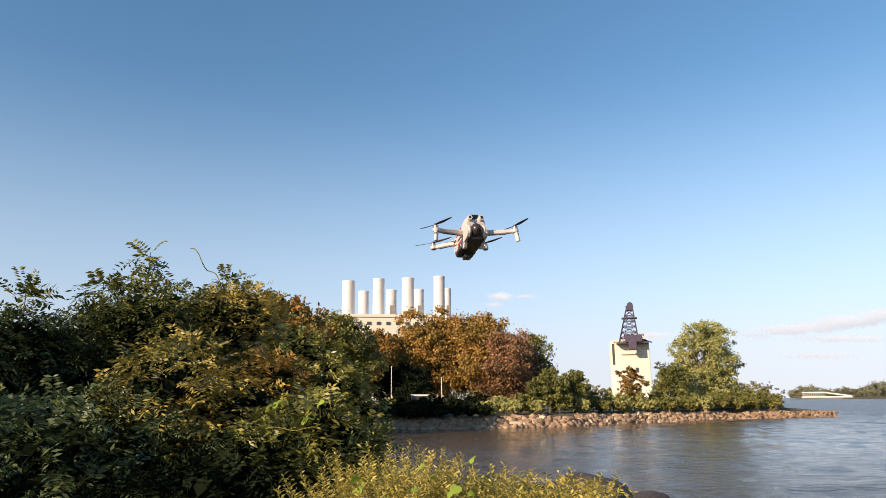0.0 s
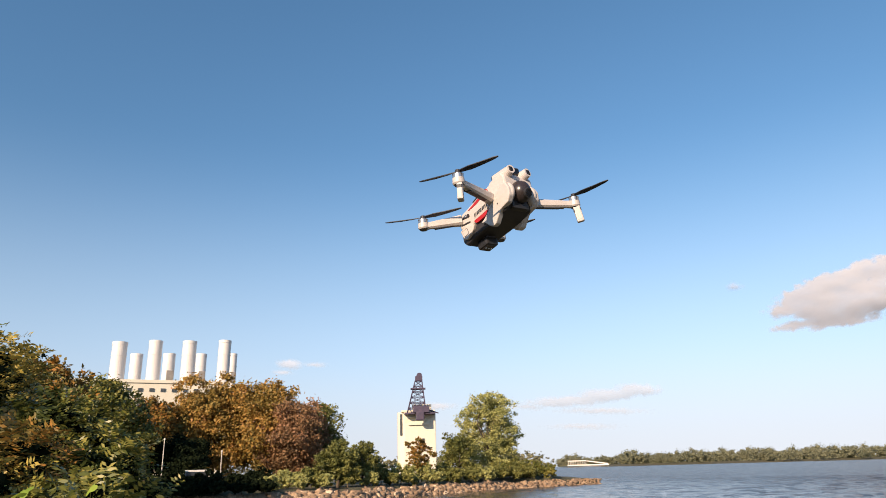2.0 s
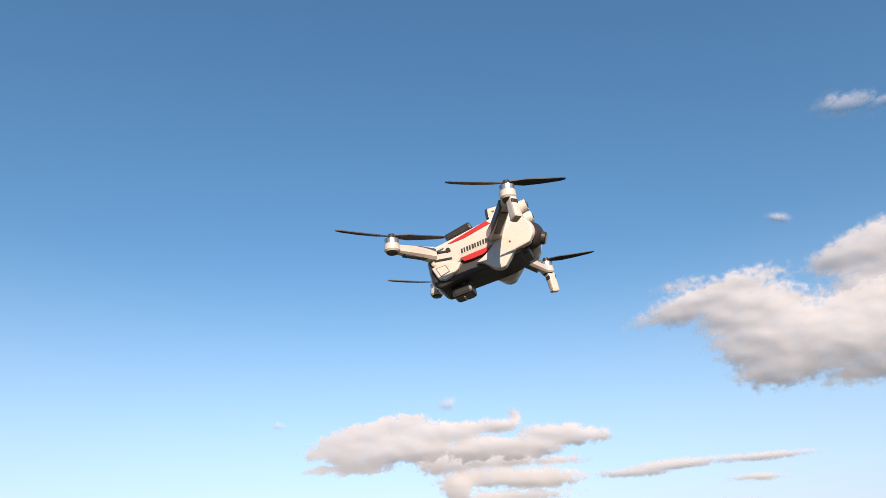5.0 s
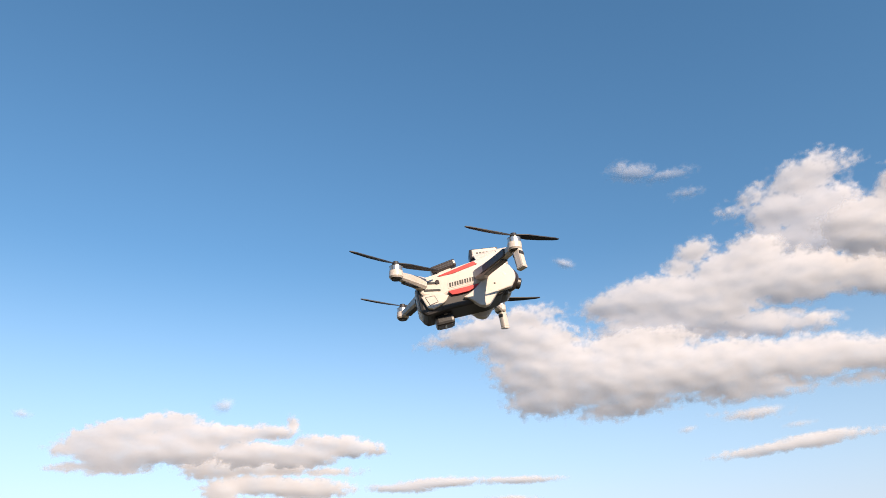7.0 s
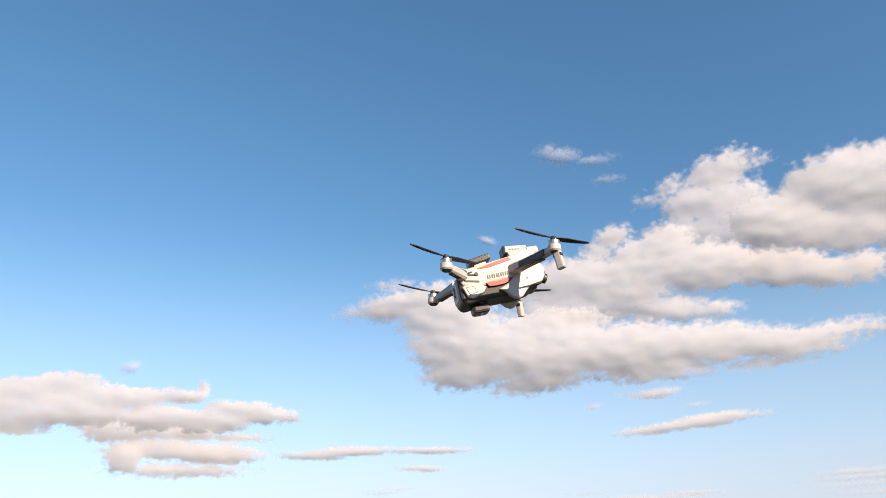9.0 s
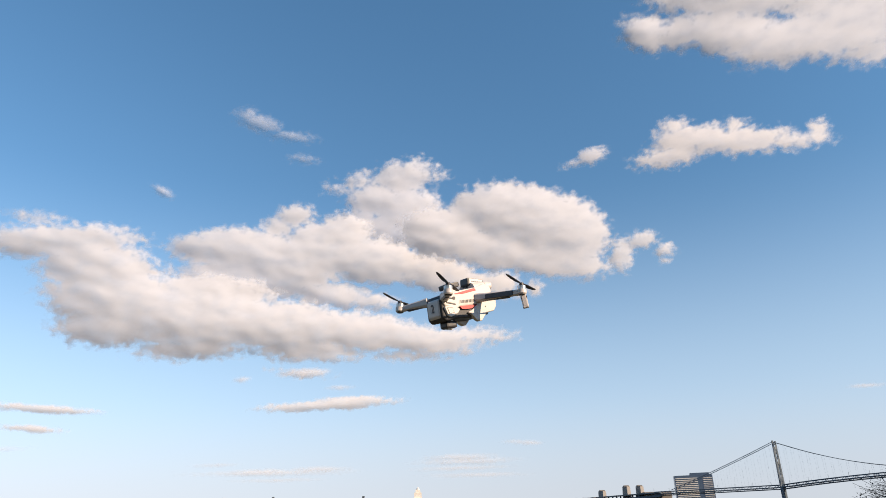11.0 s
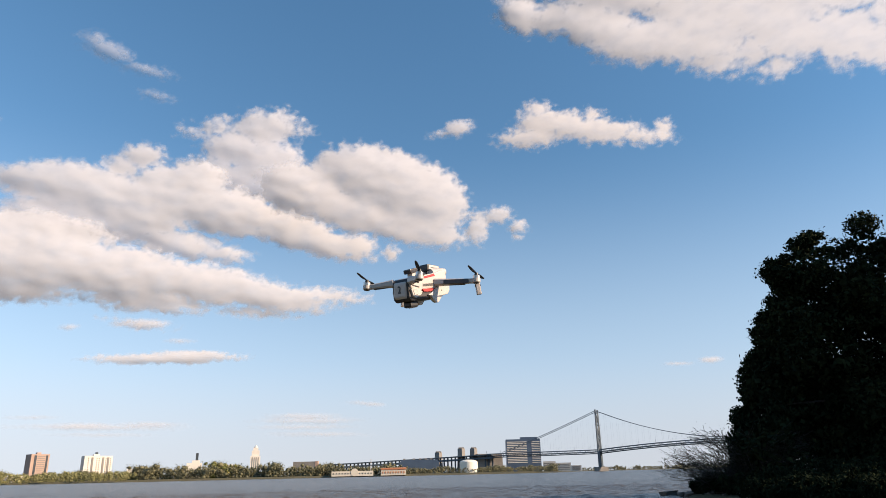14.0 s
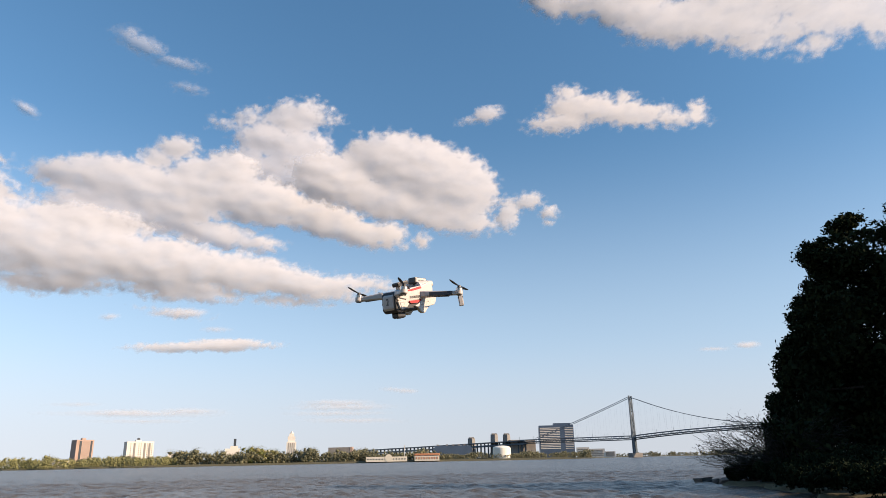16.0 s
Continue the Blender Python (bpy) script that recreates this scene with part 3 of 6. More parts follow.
def crown(rng, blobs, count, size, clump=0.3, drape=0.35, per_hub=45):
    """Leaves gathered in clumps over a set of ellipsoids (x, y, z, rx, ry, rz)."""
    blobs = np.array(blobs, float)
    area = (blobs[:, 3] * blobs[:, 5]) ** 0.9
    pick = rng.choice(len(blobs), size=max(30, count // per_hub), p=area / area.sum())
    d = rng.normal(size=(len(pick), 3))
    d /= np.linalg.norm(d, axis=1, keepdims=True)
    d *= (rng.random(len(pick)) ** 0.35)[:, None]
    hubs = blobs[pick, :3] + d * blobs[pick, 3:]
    rad = blobs[pick, 3:].mean(1) * clump * rng.uniform(0.6, 1.3, len(pick))
    which = rng.integers(0, len(hubs), count)
    off = rng.normal(size=(count, 3)) * 0.5
    c = hubs[which] + off * rad[which, None] * np.array([1.1, 1.1, 0.75])
    along = rng.normal(size=(count, 3)) + np.array([0, 0, -drape])
    nor = rng.normal(size=(count, 3)) + off * 0.8 + np.array([0, 0, 0.7])
    L = size * rng.uniform(0.6, 1.4, count)
    return leaf_cards(c, along, nor, L, L * rng.uniform(0.4, 0.7, count))


def limbs(bm, rng, foot, blobs, r0):
    """A tapered trunk and a limb to each blob."""
    foot = Vector(foot)
    top = Vector(np.mean([b[:3] for b in blobs], axis=0))
    fork = foot.lerp(top, 0.45)
    mid = foot.lerp(fork, 0.5) + Vector((rng.normal() * r0, rng.normal() * r0, 0))
    tube(bm, foot - Vector((0, 0, 0.3)), mid, r0 * 1.25, r0 * 0.95, 8)
    tube(bm, mid, fork, r0 * 0.95, r0 * 0.75, 8)
    for b in blobs:
        e = Vector(b[:3])
        k = fork.lerp(e, 0.5) + Vector((rng.normal(), rng.normal(), abs(rng.normal()))) * 0.12 * (e - fork).length
        tube(bm, fork, k, r0 * 0.5, r0 * 0.3, 6)
        tube(bm, k, e, r0 * 0.3, r0 * 0.08, 5)


def make_blobs(rng, n, half, low, high, r, lean=0.0, taper=0.5):
    """Blob centres filling a rounded crown of half width, between two heights."""
    out = []
    for i in range(n):
        f = (i + 0.5) / n
        z = low + (high - low) * f
        w = half * (1 - taper * abs(2 * f - 0.8) ** 2)
        a = i * 2.4 + rng.uniform(-0.4, 0.4)
        q = w * math.sqrt(rng.uniform(0.1, 1.0))
        s = r * rng.uniform(0.75, 1.2)
        out.append((q * math.cos(a) + lean * f, q * math.sin(a), z, s, s, s * 0.8))
    return out


def tree(name, label, foot, half, low, high, r, n, count, size, leaf, seed, category="tree", group="", trunk=0.2, clump=0.3, taper=0.5, lean=0.0):
    rng = np.random.default_rng(seed)
    ob = thing(name, label, category, foot, 0, group)
    blobs = make_blobs(rng, n, half - r * 0.6, low + r * 0.6, high - r * 0.7, r, lean, taper)
    bm = bmesh.new()
    limbs(bm, rng, (0, 0, 0), blobs, trunk)
    part("trunk", bm, BARK, ob)
    v, f = crown(rng, blobs, count, size, clump)
    np_part("crown", v, f, leaf, ob)
    return ob


def wid(az_half, d):
    return d * math.tan(radians(az_half))


GROVE = "trees on the far side of the cove"
# the autumn grove behind the cove
tree("tree", "broad golden-brown autumn tree above the rocky shore", at(-1.2, 86, 1.5), 6.2, 1.2, 12.5, 2.5, 22, 40000, 0.34, LEAF_AUTUMN, 11, group=GROVE, trunk=0.3)
tree("tree", "round golden autumn tree on the shore", at(2.9, 84, 1.5), 5.2, 1.0, 11.6, 2.3, 20, 34000, 0.34, LEAF_AUTUMN, 12, group=GROVE, trunk=0.3)
tree("tree", "russet half-bare tree above the rocks", at(5.2, 80, 1.5), 4.3, 0.6, 9.4, 2.0, 18, 26000, 0.28, LEAF_BROWN, 13, group=GROVE, trunk=0.25)
tree("tree", "dark green tree behind russet one", at(7.0, 88, 1.5), 3.6, 1.0, 9.6, 1.9, 12, 16000, 0.32, LEAF_OLIVE, 14, group=GROVE, trunk=0.25)
tree("tree", "tall brown-green tree at the cove's head", at(-5.2, 82, 1.5), 4.2, 1.0, 9.8, 2.0, 13, 20000, 0.34, LEAF_RUST, 15, group=GROVE, trunk=0.3)
tree("tree", "shaded dark tree at the cove's head", at(-8.5, 70, 1.2), 5.0, 0.8, 10.2, 2.2, 14, 22000, 0.32, LEAF_DEEP, 16, group=GROVE, trunk=0.3)
# near-black tree put in for the shade under the grove
tree("tree", "near-black tree standing in for the grove's undershade at the water", at(-3.0, 72, 1.2), 3.2, 0.4, 5.2, 1.6, 10, 16000, 0.28, LEAF_SHADED, 17, group=GROVE, trunk=0.2)
tree("tree", "small round olive tree on the spit", at(8.6, 72, 1.4), 1.9, 0.2, 4.4, 1.0, 9, 12000, 0.22, LEAF_OLIVE, 18, group=GROVE, trunk=0.14)
tree("tree", "small green tree on the spit", at(10.6, 75, 1.4), 2.0, 0.2, 4.3, 1.0, 9, 12000, 0.22, LEAF_OLIVE, 19, group=GROVE, trunk=0.14)
tree("tree", "thin reddish small tree before the tower", at(15.0, 83, 1.4), 2.3, 1.0, 4.9, 0.8, 11, 6000, 0.2, LEAF_RUST, 20, group=GROVE, trunk=0.1)
tree("tree", "tall pale green poplar-like tree on the spit", at(20.9, 99, 1.4), 5.4, 0.6, 11.8, 2.0, 22, 32000, 0.26, LEAF_PALE, 21, group=GROVE, trunk=0.25, clump=0.27, taper=0.35)
tree("tree", "shorter dark green tree on the spit", at(18.2, 92, 1.4), 2.6, 0.4, 5.8, 1.3, 10, 13000, 0.24, LEAF_OLIVE, 22, group=GROVE, trunk=0.16)
BRUSH = "bushes along the spit"
# near-black bushes: leaf colour holds the shade, and the low row covers shaded stones
for i, (a, d, w, h, leaf) in enumerate([(2.5, 70, 1.9, 2.0, LEAF_SHADED), (0.6, 68, 1.8, 1.7, LEAF_SHADED), (-4.2, 64.4, 1.3, 1.9, LEAF_SHADED), (-3.3, 64.6, 1.0, 2.0, LEAF_SHADED), (-2.0, 64.4, 1.2, 1.5, LEAF_SHADED), (-0.9, 64.8, 1.2, 1.9, LEAF_SHADED), (-6.4, 63.6, 1.3, 0.9, LEAF_SHADED), (-4.6, 63.2, 1.3, 0.8, LEAF_SHADED), (-2.6, 63.0, 1.3, 0.75, LEAF_SHADED), (-0.6, 63.0, 1.3, 0.8, LEAF_SHADED), (1.4, 63.4, 1.2, 0.8, LEAF_SHADED), (3.0, 64.2, 1.1, 0.75, LEAF_SHADED), (3.4, 66.4, 1.0, 1.2, LEAF_PALE), (5.6, 67.6, 0.9, 1.3, LEAF_PALE), (7.6, 69.0, 0.9, 1.2, LEAF_PALE), (11.2, 73.0, 0.9, 1.3, LEAF_PALE), (4.6, 70, 1.5, 1.7, LEAF_PALE), (6.6, 71, 1.6, 2.0, LEAF_OLIVE), (9.4, 72, 1.6, 1.8, LEAF_OLIVE), (12.0, 77, 1.6, 2.2, LEAF_OLIVE), (13.6, 79, 1.5, 2.0, LEAF_PALE), (15.2, 82, 1.7, 2.2, LEAF_PALE), (17.0, 86, 1.8, 1.9, LEAF_OLIVE), (19.4, 90, 2.0, 2.0, LEAF_OLIVE), (21.4, 94, 2.0, 1.9, LEAF_DEEP), (22.9, 97, 2.2, 2.6, LEAF_OLIVE), (24.3, 100, 2.2, 2.3, LEAF_DEEP), (25.4, 102, 1.5, 1.7, LEAF_DEEP), (16.2, 81.8, 1.3, 1.3, LEAF_PALE), (17.8, 84.6, 1.4, 1.4, LEAF_OLIVE), (19.0, 87.0, 1.3, 1.2, LEAF_OLIVE), (20.2, 89.4, 1.5, 1.5, LEAF_PALE), (21.4, 92.0, 1.5, 1.5, LEAF_OLIVE), (22.6, 94.4, 1.5, 1.4, LEAF_OLIVE), (23.8, 96.8, 1.5, 1.5, LEAF_OLIVE), (25.0, 98.8, 1.3, 1.3, LEAF_DEEP), (14.2, 78.0, 1.2, 1.2, LEAF_OLIVE), (12.8, 76.0, 1.1, 1.1, LEAF_OLIVE)]):
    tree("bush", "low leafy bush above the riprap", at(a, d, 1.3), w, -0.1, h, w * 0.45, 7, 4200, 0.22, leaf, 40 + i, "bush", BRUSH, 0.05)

# the great dark tree downstream, against the light, its shade put into the colours
# (elevation, bearing) of the crown's edge over the water
CROWN_EDGE = [(-1.1, 143.5), (1.9, 144.2), (3.9, 144.5), (5.4, 145.3), (6.9, 145.5), (8.3, 146.7), (10.4, 147.2), (11.6, 147.8), (13.0, 148.7), (14.9, 148.6), (16.1, 150.0), (16.9, 151.8), (17.0, 154.5), (17.5, 157.1), (17.7, 161.6)]


def great_tree():
    rng = np.random.default_rng(61)
    d = 66.0
    foot = at(157, d + 6, 1.0)
    ob = thing("tree", "huge tree on the riverbank, its shade put into near-black leaves", "tree", foot)
    blobs, rim = [], []
    while len(blobs) < 230:
        e, a = rng.uniform(-1.0, 19.6), rng.uniform(143, 167)
        r = rng.uniform(1.3, 2.9)
        wide = math.degrees(r * 0.8 / d)
        lim = max(table(CROWN_EDGE, min(e + wide, 24)), table(CROWN_EDGE, e), table(CROWN_EDGE, e - wide))
        if a - wide * 0.8 < lim or e + wide * 0.8 > table([(150, 17.2), (153, 18.4), (157, 19.8), (167, 20.4)], a):
            continue
        q = at(a, d + rng.uniform(-5, 6) + 0.3 * (a - 146))
        blobs.append((q.x - foot.x, q.y - foot.y, 1.5 + q.length * math.tan(radians(e)), r, r, r * 0.85))
    for k in range(60):
        e, r = rng.uniform(0.5, 15.5), rng.uniform(1.3, 2.0)
        q = at(table(CROWN_EDGE, e) + math.degrees(r / d) * rng.uniform(0.9, 2.2), d + rng.uniform(-2, 4))
        blobs.append((q.x - foot.x, q.y - foot.y, 1.5 + q.length * math.tan(radians(e)), r, r, r * 0.85))
    # extra blobs out of view to the right, added to shade the point
    for k in range(70):
        q, r = at(rng.uniform(166, 182), d + rng.uniform(0, 12)), rng.uniform(2.0, 3.0)
        blobs.append((q.x - foot.x, q.y - foot.y, rng.uniform(1.5, 21.0), r, r, r * 0.85))
    for k in range(46):
        e = -0.5 + 18.0 * (k + rng.random()) / 46
        r = rng.uniform(0.6, 1.3)
        q = at(table(CROWN_EDGE, e) + math.degrees(r / d) * rng.uniform(0.1, 1.0), d + rng.uniform(-1, 3))
        rim.append((q.x - foot.x, q.y - foot.y, 1.5 + q.length * math.tan(radians(e)), r, r, r * 0.8))
    bm = bmesh.new()
    limbs(bm, rng, (0, 0, 0), blobs[::6], 0.4)
    part("trunk", bm, SHADED_BARK, ob)
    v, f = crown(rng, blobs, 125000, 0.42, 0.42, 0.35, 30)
    np_part("crown", v, f, LEAF_SHADED, ob)
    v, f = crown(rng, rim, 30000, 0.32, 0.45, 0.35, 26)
    np_part("outer_sprays", v, f, LEAF_SHADED, ob)
    # near-black inner leaves close the crown and darken its gaps
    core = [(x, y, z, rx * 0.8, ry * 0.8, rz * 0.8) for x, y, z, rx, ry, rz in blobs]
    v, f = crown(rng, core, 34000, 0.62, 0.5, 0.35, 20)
    np_part("inner_foliage", v, f, LEAF_SHADED, ob)


great_tree()
# near-black as well, for the shade under the crown
tree("tree", "undergrowth tree with shade-dark leaves under the great tree", at(152.6, 71, 1.0), 8.2, 0.0, 12.0, 2.5, 30, 36000, 0.40, LEAF_SHADED, 62, trunk=0.25, clump=0.36, taper=0.2)
tree("tree", "brown-green domed tree beyond the thicket", at(-13.0, 52, 1.0), 4.6, 0.5, 9.3, 2.0, 16, 26000, 0.3, LEAF_RUST, 63, group=GROVE, trunk=0.25)
# two trees hidden behind the thicket, added to shade the cove's rocks
tree("tree", "hidden tree added beyond the thicket to shade the cove", at(-17.5, 52, 1.0), 5.0, 0.5, 9.8, 2.1, 16, 24000, 0.3, LEAF_DEEP, 64, group=GROVE, trunk=0.25)
tree("tree", "hidden tree added beyond the thicket to shade the cove", at(-26.0, 40, 1.0), 4.2, 0.5, 7.0, 1.9, 12, 14000, 0.3, LEAF_DEEP, 65, group=GROVE, trunk=0.25)


def bare_shrub(foot, reach, high, seed, label):
    """A leggy shrub of thin arching stems with few leaves."""
    rng = np.random.default_rng(seed)
    ob = thing("shrub", label, "shrub", foot)
    bm = bmesh.new()
    tips = []
    for i in range(72):
        a, p = rng.uniform(0, 6.28), Vector((rng.normal() * 0.5, rng.normal() * 0.5, 0))
        r, q = 0.06, reach * rng.uniform(0.5, 1.0)
        z = high * rng.uniform(0.25, 1.0)
        for k in range(4):
            f = (k + 1) / 4
            e = Vector((math.cos(a) * q * f ** 0.9, math.sin(a) * q * f ** 0.9, z * math.sin(f * 1.5))) + Vector(rng.normal(size=3)) * 0.15
            tube(bm, p, e, r, r * 0.7, 4, False)
            for _ in range(4):
                w = e + Vector((math.cos(a) * 0.7, math.sin(a) * 0.7, 0.3)) * rng.uniform(0.5, 1.6) + Vector(rng.normal(size=3)) * 0.35
                tube(bm, e, w, r * 0.45, 0.018, 3, False)
                tips.append(w)
            p, r = e, r * 0.7
    part("branchwork", bm, SHADED_BARK, ob)
    t = np.array(tips)
    t = t[rng.integers(0, len(t), 3600)] + rng.normal(size=(3600, 3)) * 0.16
    v, f = leaf_cards(t, rng.normal(size=(3600, 3)), rng.normal(size=(3600, 3)) + np.array([0, 0, 1]), rng.uniform(0.1, 0.2, 3600), rng.uniform(0.04, 0.08, 3600))
    np_part("foliage", v, f, LEAF_SHADED, ob)


# leaves and bark of both shrubs are coloured dark for the point's shade
bare_shrub(at(143.0, 66, 0.5), 5.4, 3.8, 70, "half-bare shrub with shade-dark colours leaning over the water")
bare_shrub(at(144.9, 63, 0.6), 4.6, 4.6, 71, "half-bare shrub with shade-dark colours on the riverbank")


def pinnate(rng, blobs, sprigs, rachis, leaflet, pairs=6):
    """Feathered leaves: leaflets in pairs along drooping stalks that stand out of the blobs."""
    blobs = np.array(blobs, float)
    area = (blobs[:, 3] * blobs[:, 5]) ** 0.9
    pick = rng.choice(len(blobs), size=sprigs, p=area / area.sum())
    d = rng.normal(size=(sprigs, 3))
    d /= np.linalg.norm(d, axis=1, keepdims=True)
    root = blobs[pick, :3] + d * blobs[pick, 3:] * (rng.random(sprigs) ** 0.3)[:, None]
    out = d + rng.normal(size=(sprigs, 3)) * 0.5 + np.array([0, 0, 0.15])
    out /= np.linalg.norm(out, axis=1, keepdims=True)
    side = np.cross(out, np.array([0, 0, 1.0]) + rng.normal(size=(sprigs, 3)) * 0.35)
    side /= np.linalg.norm(side, axis=1, keepdims=True)
    up = np.cross(side, out)
    R = rachis * rng.uniform(0.6, 1.3, sprigs)[:, None]
    cs, al, no = [], [], []
    for k in range(pairs):
        f = (k + 1) / pairs
        p = root + out * R * f - np.array([0, 0, 1]) * R * 0.35 * f * f
        for s in (-1, 1):
            a = side * s + out * 0.45 - np.array([0, 0, 0.25]) + rng.normal(size=(sprigs, 3)) * 0.15
            cs.append(p + a * leaflet * 0.5)
            al.append(a)
            no.append(up + rng.normal(size=(sprigs, 3)) * 0.3)
    c, a, n = np.concatenate(cs), np.concatenate(al), np.concatenate(no)
    L = leaflet * rng.uniform(0.7, 1.25, len(c))
    return leaf_cards(c, a, n, L, L * 0.33)


def thicket(foot, half, high, sprigs, leaf, seed, label, rachis=0.27, leaflet=0.08, n=12):
    rng = np.random.default_rng(seed)
    ob = thing("shrub", label, "shrub", foot, 0, "thicket on the near bank")
    r = half * 0.42
    blobs = make_blobs(rng, n, half - r * 0.5, r * 0.5, high - r * 0.8, r, 0, 0.35)
    bm = bmesh.new()
    limbs(bm, rng, (0, 0, 0), blobs, 0.05)
    part("branchwork", bm, BARK, ob)
    v, f = pinnate(rng, blobs, int(sprigs * 1.35), rachis, leaflet)
    np_part("foliage", v, f, leaf, ob)
    # near-black leaves inside each shrub paint the deep shade of its gaps
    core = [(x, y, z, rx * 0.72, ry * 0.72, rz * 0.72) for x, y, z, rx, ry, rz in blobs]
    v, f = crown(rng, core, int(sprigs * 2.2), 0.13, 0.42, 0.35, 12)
    np_part("inner_foliage", v, f, LEAF_SHADED, ob, "near-black leaves that paint the shade inside the shrub")
    return ob


for i, (a, d, w, h, k, leaf, lab) in enumerate([
        (-44, 10.0, 1.7, 3.0, 1500, LEAF_COOL, "dark green feathery shrub in the thicket"),
        (-36, 10.0, 1.6, 3.0, 1900, LEAF_COOL, "dark green feathery shrub in the thicket"),
        (-29.5, 10.5, 1.5, 3.2, 2000, LEAF_COOL, "dark green feathery shrub in the thicket"),
        (-24, 11.0, 1.5, 3.65, 2200, LEAF_DEEP, "tallest green feathery shrub of the thicket"),
        (-18.5, 11.5, 1.5, 3.7, 2200, LEAF_YELLOW, "tall green feathery shrub in the thicket"),
        (-13.0, 10.5, 1.2, 2.9, 1800, LEAF_DEEP, "green feathery shrub at the thicket's edge"),
        (-10.0, 9.5, 0.85, 2.3, 1300, LEAF_DEEP, "small green shrub at the thicket's edge"),
        (-30, 7.2, 1.3, 1.9, 1700, LEAF_COOL, "low green shrub before the thicket"),
        (-22, 8.2, 1.25, 2.5, 1800, LEAF_YELLOW, "shrub with yellowing green leaves"),
        (-16, 8.6, 1.0, 2.3, 1300, LEAF_RUST, "shrub with orange-brown leaves among green"),
        (-11.5, 7.2, 0.85, 1.9, 1300, LEAF_DEEP, "leafy green shrub before the thicket"),
        # leaf colour darkened for the shade at the thicket's foot
        (-17.5, 6.6, 1.0, 1.35, 1300, LEAF_SHADED, "low shrub with shade-dark leaves at the thicket's foot")]):
    thicket(at(a, d, 0.8), w, h, k, leaf, 80 + i, lab)


def sprout(foot, high, seed):
    """A young shoot that stands above the thicket with a tuft of feathered leaves."""
    rng = np.random.default_rng(seed)
    ob = thing("shoot", "slender young shoot with feathered leaves above the thicket", "shoot", foot, 0, "shoots over the thicket")
    bm = bmesh.new()
    tube(bm, (0, 0, 0), (0.04, 0.02, high * 0.6), 0.018, 0.013, 6)
    tube(bm, (0.04, 0.02, high * 0.6), (0.0, 0.05, high), 0.013, 0.005, 6)
    part("stem", bm, BARK, ob)
    v, f = pinnate(rng, [(0, 0.04, high - 0.1, 0.12, 0.12, 0.16)], 24, 0.34, 0.1, 7)
    np_part("foliage", v, f, LEAF_DEEP, ob)


sprout(at(-23.9, 10.6, 0.8), 3.85, 120)
sprout(at(-18.0, 10.9, 0.8), 3.55, 121)
sprout(at(-32.0, 10.0, 0.8), 3.1, 122)
sprout(at(-27.0, 10.2, 0.8), 3.3, 123)


def tendril():
    ob = thing("vine", "bare curling vine tip above the thicket", "vine", at(-20, 11, 4.2))
    bm = bmesh.new()
    pts = [Vector((0.35 - 0.5 * t, 0, 0.0 + 0.62 * t ** 0.8 + 0.06 * math.sin(t * 9))) for t in np.linspace(0, 1.05, 12)]
    for p, q in zip(pts, pts[1:]):
        tube(bm, p, q, 0.009, 0.008, 5)
    part("stem", bm, STEM, ob)
    bm = bmesh.new()
    tube(bm, (0.35, 0, -0.9), pts[0], 0.012, 0.009, 5)
    part("lower_stem", bm, STEM, ob)


tendril()


def goldenrod(seed, high, stems=16, spread=0.34, blade=0.08, slim=0.34, count=90):
    """A clump of upright weedy stems thick with narrow leaves and yellow plumes."""
    rng = np.random.default_rng(seed)
    ob = thing("goldenrod", "sunlit yellow-green weedy clump on the bank", "wildflower", group="weeds on the near bank")
    bm = bmesh.new()
    cs, al, no, ln = [], [], [], []
    for i in range(stems):
        a, q = rng.uniform(0, 6.28), spread * math.sqrt(rng.random())
        lean = Vector((math.cos(a), math.sin(a), 0)) * rng.uniform(0.05, 0.3)
        h = high * rng.uniform(0.7, 1.0)
        p0 = Vector((math.cos(a) * q, math.sin(a) * q, -0.1))
        pts = [p0 + Vector((0, 0, h * t)) + lean * t * t * h for t in (0, 0.35, 0.7, 1.0)]
        for k in range(3):
            tube(bm, pts[k], pts[k + 1], 0.006 - k * 0.0015, 0.0045 - k * 0.0015, 5, False)
        m = count
        for k in range(m):
            t = 0.25 + 0.75 * k / m
            p = p0 + Vector((0, 0, h * t)) + lean * t * t * h
            b = k * 2.4 + rng.normal() * 0.3
            v = Vector((math.cos(b), math.sin(b), 0.55 + rng.normal() * 0.25))
            L = blade * (1.2 - 0.7 * t ** 3) * rng.uniform(0.7, 1.3) + 0.01
            cs.append(p + v * L * 0.5)
            al.append(v)
            no.append((rng.normal() * 0.4, rng.normal() * 0.4, 1))
            ln.append(L)
    tagged(part("stalk_tuft", bm, STEM, ob), kind="stuff")
    ln = np.array(ln)
    v, f = leaf_cards(np.array(cs), np.array(al), np.array(no), ln, ln * slim)
    np_part("foliage", v, f, LEAF_GOLD, ob)
    return ob


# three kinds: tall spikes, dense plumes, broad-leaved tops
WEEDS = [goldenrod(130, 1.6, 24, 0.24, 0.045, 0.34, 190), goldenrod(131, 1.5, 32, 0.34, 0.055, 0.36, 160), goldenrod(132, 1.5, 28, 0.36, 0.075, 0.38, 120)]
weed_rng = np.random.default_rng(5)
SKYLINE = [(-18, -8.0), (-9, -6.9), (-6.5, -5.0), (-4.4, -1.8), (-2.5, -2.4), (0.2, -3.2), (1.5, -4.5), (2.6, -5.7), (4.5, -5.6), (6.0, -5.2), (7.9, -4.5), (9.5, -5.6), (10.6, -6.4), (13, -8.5)]
